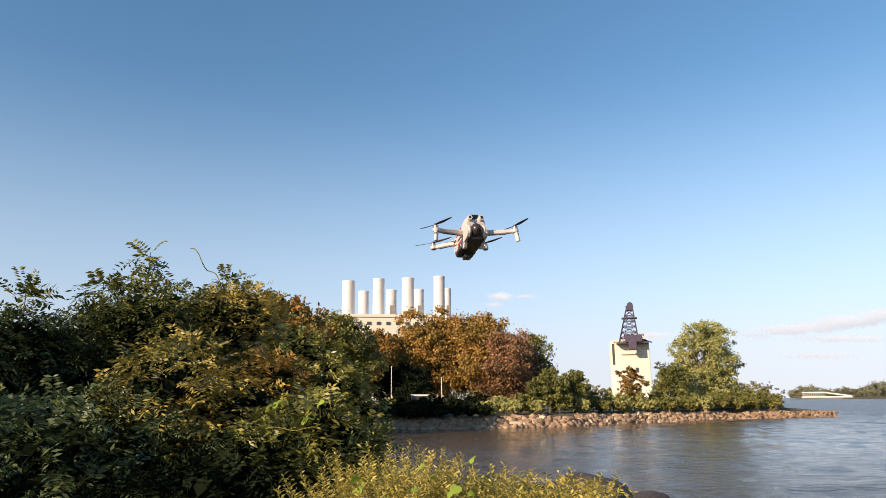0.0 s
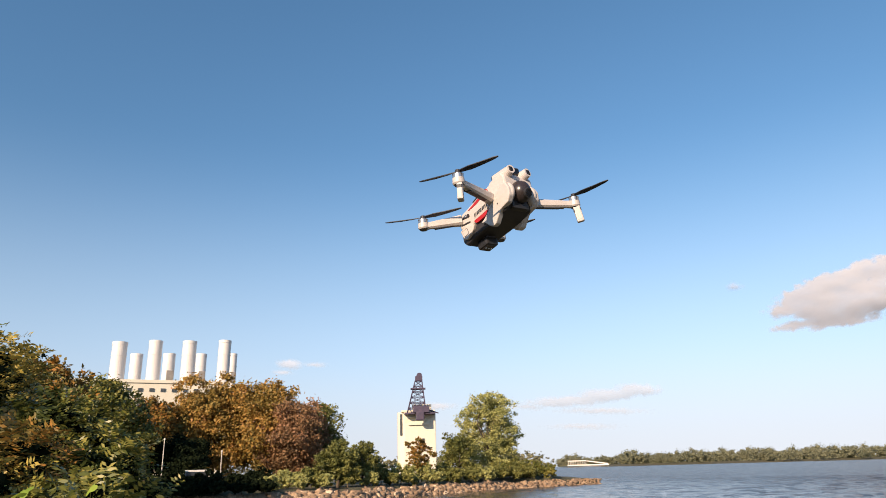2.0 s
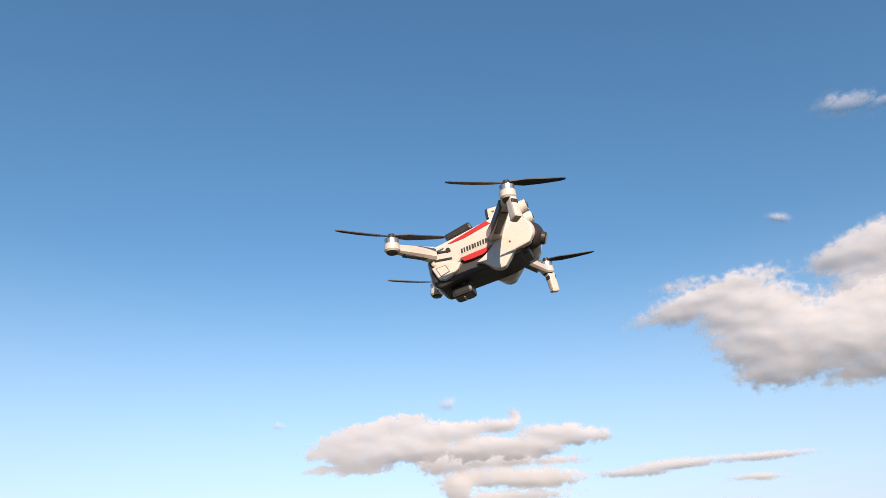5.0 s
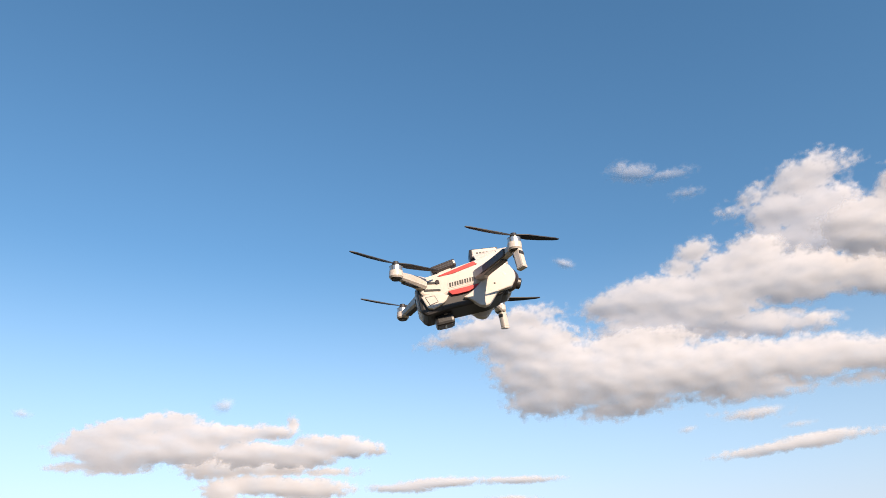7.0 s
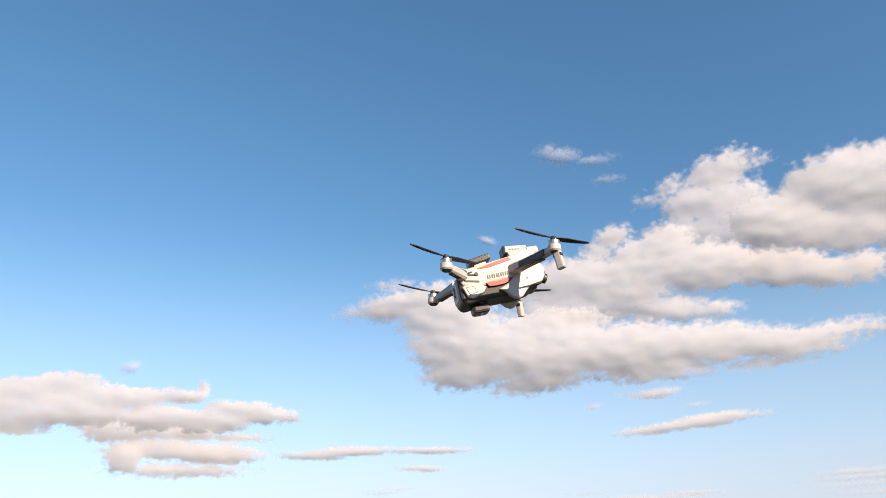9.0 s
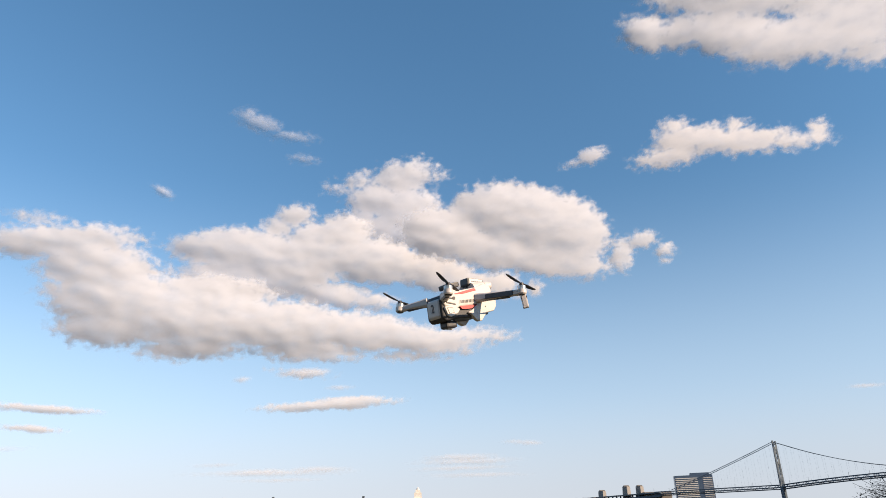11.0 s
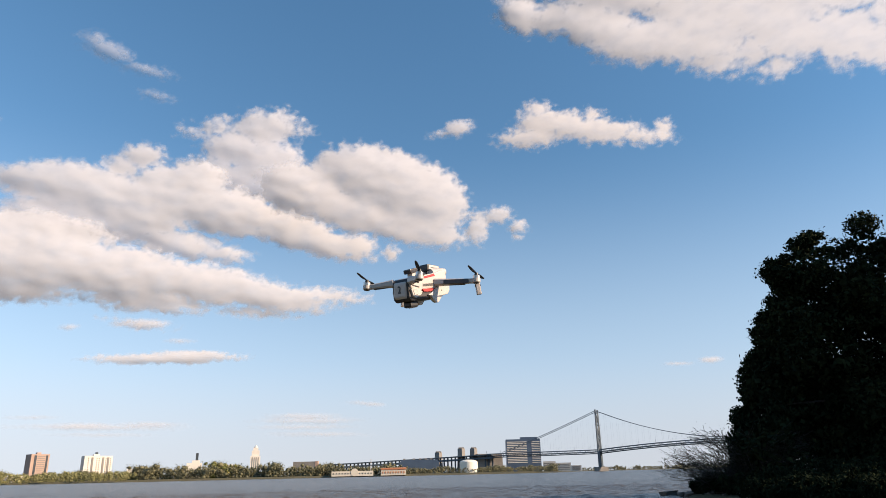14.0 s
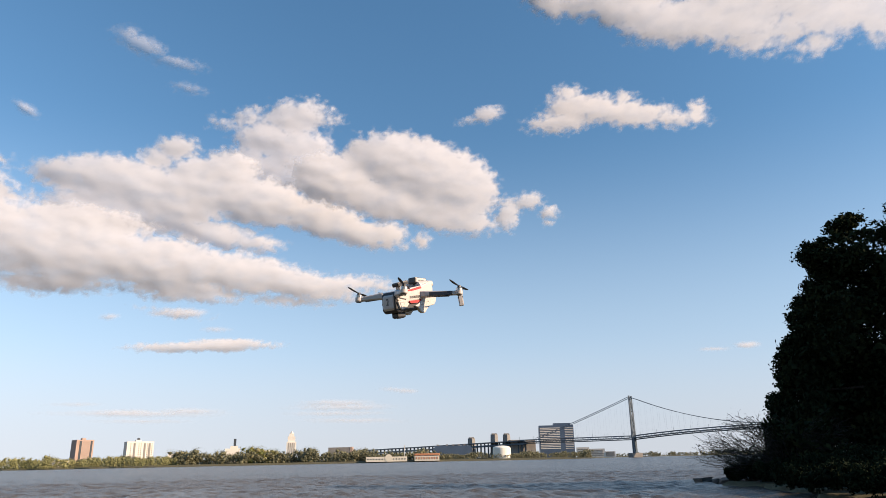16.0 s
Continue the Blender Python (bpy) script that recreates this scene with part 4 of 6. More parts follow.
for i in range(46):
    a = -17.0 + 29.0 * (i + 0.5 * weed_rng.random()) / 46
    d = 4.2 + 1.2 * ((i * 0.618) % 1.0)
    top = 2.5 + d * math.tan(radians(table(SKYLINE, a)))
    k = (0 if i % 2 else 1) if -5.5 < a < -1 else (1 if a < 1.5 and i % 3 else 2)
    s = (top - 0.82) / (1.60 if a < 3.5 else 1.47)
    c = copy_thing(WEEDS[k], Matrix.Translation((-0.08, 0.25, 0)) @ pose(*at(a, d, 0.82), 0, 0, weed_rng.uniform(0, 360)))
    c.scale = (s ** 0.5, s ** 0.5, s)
for w in WEEDS:
    for o in (*w.children_recursive, w):
        bpy.data.objects.remove(o)


def lobed_leaf(bm, m, s):
    """A broad five-pointed leaf, cupped, as one fan."""
    ring = []
    for i in range(15):
        a = -2.6 + 5.2 * i / 14
        r = s * (0.55 + 0.45 * abs(math.cos(a * 1.5)) ** 1.5) * (0.9 + 0.1 * math.cos(a))
        ring.append(bm.verts.new(m @ Vector((r * math.cos(a), r * math.sin(a), -0.25 * r * r / s))))
    c = bm.verts.new(m @ Vector((-0.05 * s, 0, 0.05 * s)))
    for p, q in zip(ring, ring[1:]):
        bm.faces.new((c, p, q))


def vine(foot, seed, span, count, label, size=0.075):
    """A trailing vine with broad leaves on arching stems."""
    rng = np.random.default_rng(seed)
    ob = thing("vine", label, "vine", foot, 0, "vines over the weeds")
    bm, leaf = bmesh.new(), bmesh.new()
    side = Vector((1, -0.1, 0))
    for i in range(count):
        t = (i + rng.random()) / count
        base = side * span * (t - 0.5) + Vector((0, rng.normal() * 0.15, 0.12 * math.sin(t * 9) + rng.normal() * 0.04))
        tip = base + Vector((rng.normal() * 0.05, -0.05 + rng.normal() * 0.05, 0.09 + rng.random() * 0.06))
        tube(bm, base, tip, 0.004, 0.003, 4, False)
        tilt = Euler((rng.normal() * 0.4 + 0.5, rng.normal() * 0.4, rng.uniform(-1, 1) - 1.5)).to_matrix().to_4x4()
        lobed_leaf(leaf, Matrix.Translation(tip) @ tilt, size * rng.uniform(0.7, 1.25))
    k = 16
    for i in range(k):
        a = side * span * (i / k - 0.5) + Vector((0, 0, 0.015 * math.sin(i * 0.55)))
        b = side * span * ((i + 1) / k - 0.5) + Vector((0, 0, 0.015 * math.sin((i + 1) * 0.55)))
        tube(bm, a, b, 0.0032, 0.003, 5, False)
    tagged(part("runner", bm, STEM, ob), kind="stuff")
    tagged(part("foliage", leaf, LEAF_VINE, ob), kind="stuff")


vine(at(-9.0, 4.5, 1.62), 140, 0.9, 20, "bright green vine with broad leaves", 0.06)
vine(at(-3.5, 4.3, 1.76), 141, 0.6, 10, "yellow-green vine leaves among weeds", 0.055)
vine(at(0.5, 4.5, 1.86), 142, 0.5, 7, "yellow-green vine leaves among weeds", 0.055)
vine(at(-12.2, 6.4, 2.26), 143, 0.5, 5, "broad bright green leaves on the thicket", 0.085)

# bushes coloured near black for the shade on the point
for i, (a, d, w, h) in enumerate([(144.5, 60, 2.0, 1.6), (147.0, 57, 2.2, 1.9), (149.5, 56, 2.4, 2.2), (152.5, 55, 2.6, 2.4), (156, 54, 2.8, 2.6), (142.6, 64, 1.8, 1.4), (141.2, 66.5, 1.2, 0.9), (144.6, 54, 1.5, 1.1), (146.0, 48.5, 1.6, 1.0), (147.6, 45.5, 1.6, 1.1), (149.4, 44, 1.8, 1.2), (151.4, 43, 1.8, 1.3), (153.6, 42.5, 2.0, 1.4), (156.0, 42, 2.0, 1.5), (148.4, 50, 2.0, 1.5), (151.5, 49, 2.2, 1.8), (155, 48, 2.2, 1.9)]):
    tree("bush", "low bush with shade-dark leaves on the point", at(a, d, 0.7), w, -0.2, h, w * 0.45, 8, 6500, 0.2, LEAF_SHADED, 170 + i, "bush", "bushes on the shaded point", 0.05)

# unseen trees added behind the path, whose shade lies on the foot of the thicket
tree("tree", "unseen leafy tree added to shade the thicket's foot", (-13.8, -1.6, 0.8), 2.8, 1.0, 7.4, 1.5, 14, 16000, 0.24, LEAF_DEEP, 190, trunk=0.2)
tree("tree", "unseen leafy tree added to shade the thicket's foot", (-17.0, 1.8, 0.8), 3.2, 1.0, 7.6, 1.5, 14, 16000, 0.24, LEAF_DEEP, 191, trunk=0.2)

# ---------------------------------------------------------------- the drone
WHITE = grainy("white_plastic", (0.475, 0.435, 0.415), (0.555, 0.51, 0.485), 30.0, 0.38, 0.05, 10, dist=0.0004)
GREY = grainy("grey_plastic", (0.045, 0.046, 0.055), (0.078, 0.078, 0.088), 30.0, 0.5, 0.1, 10, dist=0.0004)
BLACK = grainy("black_plastic", (0.012, 0.012, 0.014), (0.035, 0.033, 0.035), 40.0, 0.42, 0.1, 10, dist=0.0004)
BROWN = grainy("brown_tinted_plastic", (0.022, 0.017, 0.018), (0.045, 0.034, 0.034), 40.0, 0.28, 0.1, 10, dist=0.0004)
RED = grainy("red_decal", (0.36, 0.012, 0.014), (0.44, 0.018, 0.018), 40.0, 0.4, 0.05, 10, dist=0.0003)
BODY = grainy("dark_grey_shell", (0.018, 0.017, 0.020), (0.034, 0.032, 0.036), 40.0, 0.55, 0.1, 10, dist=0.0004)
STEEL = grainy("brushed_steel", (0.45, 0.44, 0.43), (0.62, 0.6, 0.58), 60.0, 0.3, 0.1, 10, metal=0.9, dist=0.0003)
BLADE = grainy("dark_blade_plastic", (0.006, 0.008, 0.016), (0.014, 0.017, 0.028), 40.0, 0.6, 0.1, 10, dist=0.0003)


def lens_glass():
    m, n, l, b = material("lens_glass", 0.05)
    b.inputs["Base Color"].default_value = (0.008, 0.009, 0.012, 1)
    return m


GLASS = lens_glass()


def hull(sections, power=4.0, n=20):
    return loft(bmesh.new(), sections, n, power)


def drone_arm(drone, side, front):
    hub = Vector((0.061, 0.105 * side, 0.0)) if front else Vector((-0.074, 0.073 * side, -0.013))
    root = Vector((0.026, 0.024 * side, -0.010)) if front else Vector((-0.046, 0.024 * side, -0.018))
    end = hub - Vector((0, 0, 0.0115))
    m = look(root, end)
    length = (end - root).length
    bm = bmesh.new()
    rings = []
    for f, w, h in ((0.0, 0.0078, 0.0078), (0.25, 0.0066, 0.0066), (0.85, 0.0049, 0.0048), (1.0, 0.0058, 0.0052)):
        rings.append([bm.verts.new(m @ Vector((w * cx, h * cy, -length * f))) for cx, cy in ((-1, -0.6), (-0.6, -1), (0.6, -1), (1, -0.6), (1, 0.6), (0.6, 1), (-0.6, 1), (-1, 0.6))])
    for p, q in zip(rings, rings[1:]):
        for i in range(8):
            bm.faces.new((p[i], p[(i + 1) % 8], q[(i + 1) % 8], q[i]))
    bm.faces.new(rings[0])
    bm.faces.new(rings[-1])
    bmesh.ops.recalc_face_normals(bm, faces=bm.faces[:])
    arm = part("arm", bm, WHITE, drone)
    bm = bmesh.new()
    box(bm, 0.0074, 0.0022, length * 0.62, m @ pose(0, -0.0058, -length * 0.42), 0.0008)
    part("underside", bm, GREY, arm, "grey inset under the arm")
    if front:
        # grey plate paints the shade on the rear side of the white arm
        bm = bmesh.new()
        box(bm, 0.0024, 0.0092, length * 0.74, m @ pose(-side * 0.0055, -0.0006, -length * 0.46), 0.0009)
        part("inner_flank", bm, GREY, arm, "grey plate for the shade on the arm's rear side")
    bm = bmesh.new()
    tube(bm, hub - Vector((0, 0, 0.0158)), hub - Vector((0, 0, 0.0138)), 0.0068, 0.0082, 32)
    tube(bm, hub - Vector((0, 0, 0.0138)), hub - Vector((0, 0, 0.0070)), 0.0082, 0.0079, 32)
    housing = part("motor_housing", bm, WHITE, arm, smooth=False)
    bm = tube(bmesh.new(), hub - Vector((0, 0, 0.0172)), hub - Vector((0, 0, 0.0156)), 0.0054, 0.0066, 32)
    part("vent", bm, BLACK, arm, "black vent under the motor")
    bm = bmesh.new()
    tube(bm, hub - Vector((0, 0, 0.0070)), hub - Vector((0, 0, 0.0012)), 0.0074, 0.0074, 32)
    tube(bm, hub - Vector((0, 0, 0.0012)), hub + Vector((0, 0, 0.0002)), 0.0077, 0.0052, 32)
    part("motor", bm, STEEL, arm, "bare metal motor can")
    if front:
        bm = bmesh.new()
        top, low = hub - Vector((-0.002, 0, 0.014)), hub + Vector((0.005, 0.003 * side, -0.038))
        lm = look(top, low)
        box(bm, 0.0078, 0.0104, (low - top).length, Matrix.Translation((top + low) / 2) @ lm.to_3x3().to_4x4(), 0.0022)
        part("landing_leg", bm, WHITE, arm)
        bm = bmesh.new()
        box(bm, 0.0082, 0.0108, 0.0035, Matrix.Translation(low) @ lm.to_3x3().to_4x4(), 0.002)
        part("foot_pad", bm, WHITE, arm)
        bm = bmesh.new()
        box(bm, 0.0072, 0.0112, 0.005, Matrix.Translation(top.lerp(low, 0.30)) @ lm.to_3x3().to_4x4(), 0.001)
        part("leg_joint", bm, BLACK, arm, "black joint of the leg")
    prop = part("propeller", tube(bmesh.new(), hub - Vector((0, 0, 0.001)), hub + Vector((0, 0, 0.005)), 0.005, 0.0035, 12), BLACK, drone)
    spin = {(1, True): 100, (-1, True): 113, (1, False): 118, (-1, False): 126}[(side, front)]
    for k in range(2):
        bm = bmesh.new()
        rows = []
        for f, c, tw in ((0.05, 0.0022, 20), (0.3, 0.0044, 14), (0.6, 0.0038, 9), (0.9, 0.0026, 6), (1.0, 0.0010, 5)):
            t = radians(tw)
            y = 0.060 * f
            up = 0.003 * f * f
            rows.append([Vector((-c * math.cos(t), y, -c * math.sin(t) + up)), Vector((c * math.cos(t), y, c * math.sin(t) + up))])
        tf = Matrix.Translation(hub + Vector((0, 0, 0.003))) @ pose(0, 0, 0, 0, 0, spin + 180 * k)
        vs = [[[bm.verts.new(tf @ (v + Vector((0, 0, z)))) for v in r] for r in rows] for z in (0.0005, -0.0005)]
        for a, b in zip(range(4), range(1, 5)):
            bm.faces.new((vs[0][a][0], vs[0][a][1], vs[0][b][1], vs[0][b][0]))
            bm.faces.new((vs[1][a][1], vs[1][a][0], vs[1][b][0], vs[1][b][1]))
            bm.faces.new((vs[0][a][0], vs[0][b][0], vs[1][b][0], vs[1][a][0]))
            bm.faces.new((vs[0][b][1], vs[0][a][1], vs[1][a][1], vs[1][b][1]))
        bm.faces.new((vs[0][4][0], vs[0][4][1], vs[1][4][1], vs[1][4][0]))
        bmesh.ops.recalc_face_normals(bm, faces=bm.faces[:])
        part("blade", bm, BLADE, prop)


TILT = pose(0, 0, -0.012, 0, 0, 0) @ pose(0, 0, 0.012, 0, -6.5, 0)


def fix(ob):
    """Sets a part of the fuselage at the fuselage's own nose-up angle."""
    ob.matrix_basis = TILT @ Matrix.Diagonal((1, 0.86, 1, 1)) @ ob.matrix_basis
    return ob


def slab(profile, y0, y1, bevel=0.0):
    """A plate with a side-on outline (x, z in mm), from y0 to y1."""
    bm = bmesh.new()
    a = [bm.verts.new((x / 1000, y0, z / 1000)) for x, z in profile]
    b = [bm.verts.new((x / 1000, y1, z / 1000)) for x, z in profile]
    bm.faces.new(a)
    bm.faces.new(b[::-1])
    for i in range(len(a)):
        k = (i + 1) % len(a)
        bm.faces.new((a[i], b[i], b[k], a[k]))
    bmesh.ops.recalc_face_normals(bm, faces=bm.faces[:])
    if bevel:
        bmesh.ops.bevel(bm, geom=bm.edges[:], offset=bevel, offset_type="OFFSET", segments=2, profile=0.5, affect="EDGES", clamp_overlap=True)
    return bm


def blob(c, r, n=24):
    bm = bmesh.new()
    bmesh.ops.create_uvsphere(bm, u_segments=n, v_segments=n // 2 + 4, radius=1, matrix=pose(*c) @ Matrix.Diagonal((*r, 1)))
    return bm


def build_drone():
    d = tagged(new("drone"), "white folding camera drone with red stripes hovering in mid-air", "drone")
    d.matrix_basis = pose(0.07, 1.69, 2.92, 3, -1, -73)
    # shells
    part("body", slab([(-55, -14), (-54, -47), (-47, -54), (-20, -49), (30, -46), (50, -40), (57, -30), (54, -6), (-50, -7)], -0.0262, 0.0262, 0.004), BODY, d, "dark grey belly of the drone")
    part("top_shell", slab([(-52, -24), (-51, -10), (-44, -5), (-31, -3), (23, 7.5), (44, 15), (55, 14), (60, 6), (60, -8), (40, -16), (28, -23), (16, -25), (-15, -29), (-24, -33), (-48, -29)], -0.0295, 0.0295, 0.0028), WHITE, d)
    part("tail_cap", slab([(-57.5, -17), (-56.5, -44), (-50, -50), (-46, -46), (-46, -14), (-52, -12)], -0.020, 0.020, 0.003), WHITE, d, "white battery cover at the tail")
    for s in (1, -1):
        part("shoulder_fin", slab([(27, -20), (38, -13), (52, -4), (62, -6), (67, -16), (66, -27), (60, -35), (50, -37), (43, -38.5), (35, -47), (29, -53.5), (23, -54.5), (17, -52), (6, -41.5), (-1, -39), (9, -34.5), (18, -28)], 0.0215 * s, 0.0318 * s, 0.0016), WHITE, d, "white shoulder sweeping down into a pointed fin")
        part("cheek", blob((0.0535, 0.0228 * s, -0.018), (0.0150, 0.0092, 0.0155)), WHITE, d, smooth=True)
        part("fin_screw", tube(bmesh.new(), (0.040, 0.031 * s, -0.028), (0.040, 0.0323 * s, -0.028), 0.0012, 0.0012, 10), BLACK, d)
        plate = part("corner_plate", slab([(-51, -30), (-36, -26.5), (-17, -33), (-22, -40), (-29, -44), (-38, -47.5), (-45, -45.5)], 0.0225 * s, 0.0312 * s, 0.0014), WHITE, d)
        part("panel_seam", slab([(-46.5, -31.5), (-34.5, -31), (-31, -40), (-42, -43)], 0.0300 * s, 0.0314 * s), GREY, plate, "grey square seam")
        part("panel", slab([(-45.6, -32.3), (-35, -31.9), (-32, -39.4), (-41.5, -42)], 0.0300 * s, 0.0319 * s), WHITE, plate)
        part("upper_stripe", slab([(-27, -6.4), (-24, -7.4), (-8, -6.2), (24, 1.2), (20, 5.6)], 0.0270 * s, 0.0301 * s), RED, d, "bright red stripe")
        part("lower_stripe", slab([(-17, -28), (27, -24.2), (8, -31.8), (-4, -33), (-13, -33)], 0.0270 * s, 0.0303 * s), RED, d, "bright red slanted stripe")
        band = part("name_band", slab([(-16, -16.5), (18, -12.8), (17.4, -20.4), (-16.6, -24.6)], 0.0280 * s, 0.0299 * s), WHITE, d, "white band with dark lettering bars")
        for i in range(10):
            x, z = -14.6 + i * 3.15, -20.4 + i * 0.33
            w = (2.0, 1.7, 2.2, 1.9, 2.5, 1.8, 2.1, 1.7, 2.0, 2.2)[i]
            part("letter_bar", slab([(x, z - 2.6), (x + w, z - 2.45), (x + w + 0.4, z + 2.85), (x + 0.4, z + 2.7)], 0.0290 * s, 0.0303 * s), BLACK, band)
        # forward sensor eyes on tapered cones
        bm = tube(bmesh.new(), (0.026, 0.0135 * s, 0.006), (0.052, 0.0165 * s, 0.0125), 0.0125, 0.0088, 20)
        tube(bm, (0.052, 0.0165 * s, 0.0125), (0.0670, 0.0178 * s, 0.0145), 0.0088, 0.0068, 20)
        eye = part("sensor_eye", bm, WHITE, d, smooth=False)
        part("lens_hood", box(bmesh.new(), 0.002, 0.0078, 0.0078, pose(0.0668, 0.0178 * s, 0.0145, 0, -8, 0), 0.0015), BLACK, eye)
        part("lens", tube(bmesh.new(), (0.0672, 0.0178 * s, 0.0145), (0.0684, 0.0178 * s, 0.0146), 0.0027, 0.0022, 14), GLASS, eye)
        # hinge gaps at the rear arm
        for x, z, w in ((-0.034, -0.0145, 0.017), (-0.036, -0.0235, 0.021)):
            part("hinge_slot", box(bmesh.new(), w, 0.003, 0.0032, pose(x, 0.0286 * s, z, 0, 8, 0), 0.001), BLACK, d)
        part("hinge_pin", tube(bmesh.new(), (-0.0285, 0.028 * s, -0.014), (-0.0285, 0.0312 * s, -0.014), 0.0030, 0.0026, 12), BROWN, d)
        for f in (True, False):
            drone_arm(d, s, f)
    # gimbal and camera
    cm = part("gimbal_camera", blob((0.0590, 0, -0.016), (0.0165, 0.0170, 0.0165)), BROWN, d, "dark glossy domed gimbal camera", smooth=True)
    part("lens_ring", tube(bmesh.new(), (0.069, 0, -0.0215), (0.0755, 0, -0.0245), 0.0080, 0.0070, 20), BLACK, cm)
    part("lens", tube(bmesh.new(), (0.0750, 0, -0.0243), (0.0763, 0, -0.0249), 0.0056, 0.0050, 20), GLASS, cm)
    part("side_cap", tube(bmesh.new(), (0.0585, -0.0150, -0.016), (0.0585, -0.0185, -0.016), 0.0062, 0.0050, 18), WHITE, cm)
    part("gimbal_mount", box(bmesh.new(), 0.024, 0.036, 0.018, pose(0.045, 0, -0.031), 0.004), BLACK, d)
    # obstacle scanner on the roof, facing forward, and the block behind it
    sc = part("scanner", box(bmesh.new(), 0.037, 0.027, 0.0145, pose(0.037, 0, 0.0205, 0, 3, 0), 0.0032), BLACK, d, "black obstacle scanner with white flanks")
    for s in (1, -1):
        part("flank", box(bmesh.new(), 0.031, 0.003, 0.0108, pose(0.0375, 0.0131 * s, 0.0208, 0, 3, 0), 0.0012), WHITE, sc)
        for k in range(5):
            part("letter_bar", box(bmesh.new(), 0.0028, 0.0006, 0.0016, pose(0.0285 + 0.0042 * k, 0.0148 * s, 0.0212 - 0.0002 * k, 0, 3, 0)), GREY, sc)
    part("scan_window", box(bmesh.new(), 0.0016, 0.020, 0.0085, pose(0.0557, 0, 0.0195, 0, 3, 0), 0.0006), GLASS, sc)
    ab = part("antenna_block", box(bmesh.new(), 0.033, 0.024, 0.0095, pose(-0.0165, 0, 0.0125, 0, -13, 0), 0.0028), BROWN, d, "dark brown ribbed block on the back")
    for k in range(3):
        part("rib", box(bmesh.new(), 0.029, 0.0246, 0.0008, pose(-0.0165, 0, 0.0125, 0, -13, 0) @ pose(0, 0, -0.0027 + 0.0027 * k)), BLACK, ab)
    part("antenna_foot", box(bmesh.new(), 0.018, 0.016, 0.012, pose(-0.016, 0, 0.004), 0.002), WHITE, d)
    # belly module
    neck = part("belly_neck", box(bmesh.new(), 0.017, 0.017, 0.012, pose(-0.024, 0, -0.048), 0.002), GREY, d)
    part("bolt", tube(bmesh.new(), (-0.024, -0.008, -0.050), (-0.024, -0.0095, -0.050), 0.0024, 0.0024, 12), STEEL, neck)
    be = part("belly_lamp", box(bmesh.new(), 0.0235, 0.0245, 0.0125, pose(-0.0262, 0, -0.0570, 0, -4, 0), 0.0035), BLACK, d, "dark square module under the belly")
    part("lens_plate", box(bmesh.new(), 0.017, 0.018, 0.002, pose(-0.0262, 0, -0.0630, 0, -4, 0), 0.0006), BROWN, be)
    for k in (-1, 0, 1):
        part("led", tube(bmesh.new(), (-0.0262, 0.0055 * k, -0.0637), (-0.0262, 0.0055 * k, -0.0648), 0.0017, 0.0015, 10), STEEL, be)
    # the numeral on the tail
    cu = bpy.data.curves.new("numeral", "FONT")
    cu.body, cu.size, cu.extrude, cu.align_x, cu.align_y = "2", 0.021, 0.0004, "CENTER", "CENTER"
    tmp = new("numeral", cu)
    bpy.context.view_layer.update()
    me = bpy.data.meshes.new_from_object(tmp.evaluated_get(bpy.context.evaluated_depsgraph_get()))
    bpy.data.objects.remove(tmp)
    me.materials.clear()
    me.materials.append(GREY)
    num = new("numeral", me)
    num.parent = d
    num.matrix_basis = pose(-0.0578, 0, -0.030, 90, 0, -90)
    tagged(num, "dark figure 2 on the tail")
    for ob in d.children:
        if not ob.name.startswith(("arm", "propeller")):
            fix(ob)


build_drone()

# ---------------------------------------------------------------- power station, tower, far shores
CREAM = grainy("cream_concrete", (0.58, 0.53, 0.43), (0.68, 0.63, 0.525), 0.15, 0.85, 0.2, 12, dist=0.05)
STACK = grainy("pale_steel_stack", (0.62, 0.59, 0.56), (0.70, 0.67, 0.64), 0.12, 0.55, 0.1, 12, dist=0.05)
CRANE = grainy("rusty_dark_steel", (0.03, 0.028, 0.06), (0.075, 0.052, 0.085), 0.8, 0.7, 0.3, 8, dist=0.02)
BRICK = grainy("red_brick_wall", (0.35, 0.24, 0.19), (0.44, 0.32, 0.265), 0.06, 0.9, 0.2, 14, dist=0.05)
PALE = grainy("pale_wall", (0.60, 0.55, 0.48), (0.74, 0.70, 0.63), 0.06, 0.85, 0.2, 14, dist=0.05)
SLATE = grainy("blue_grey_glass_wall", (0.045, 0.07, 0.11), (0.08, 0.12, 0.18), 0.05, 0.3, 0.1, 14, dist=0.05)
STONE = grainy("weathered_granite", (0.17, 0.16, 0.15), (0.27, 0.25, 0.23), 0.06, 0.9, 0.3, 12, dist=0.1)
BLUE_STEEL = grainy("blue_grey_bridge_steel", (0.045, 0.068, 0.092), (0.08, 0.115, 0.145), 0.05, 0.6, 0.2, 12, dist=0.1)
ROOF = grainy("orange_roof", (0.42, 0.16, 0.08), (0.55, 0.24, 0.12), 0.2, 0.8, 0.2, 10, dist=0.05)
WINDOW = grainy("dark_window", (0.03, 0.035, 0.04), (0.07, 0.08, 0.09), 0.3, 0.25, 0.05, 10, dist=0.01)
TANK = grainy("cream_tank_paint", (0.72, 0.68, 0.58), (0.82, 0.78, 0.68), 0.1, 0.6, 0.1, 12, dist=0.05)


def facing(az, d, z=0.0):
    """A pose at that bearing whose y axis points away from the viewer."""
    return pose(*at(az, d, z), 0, 0, -az)


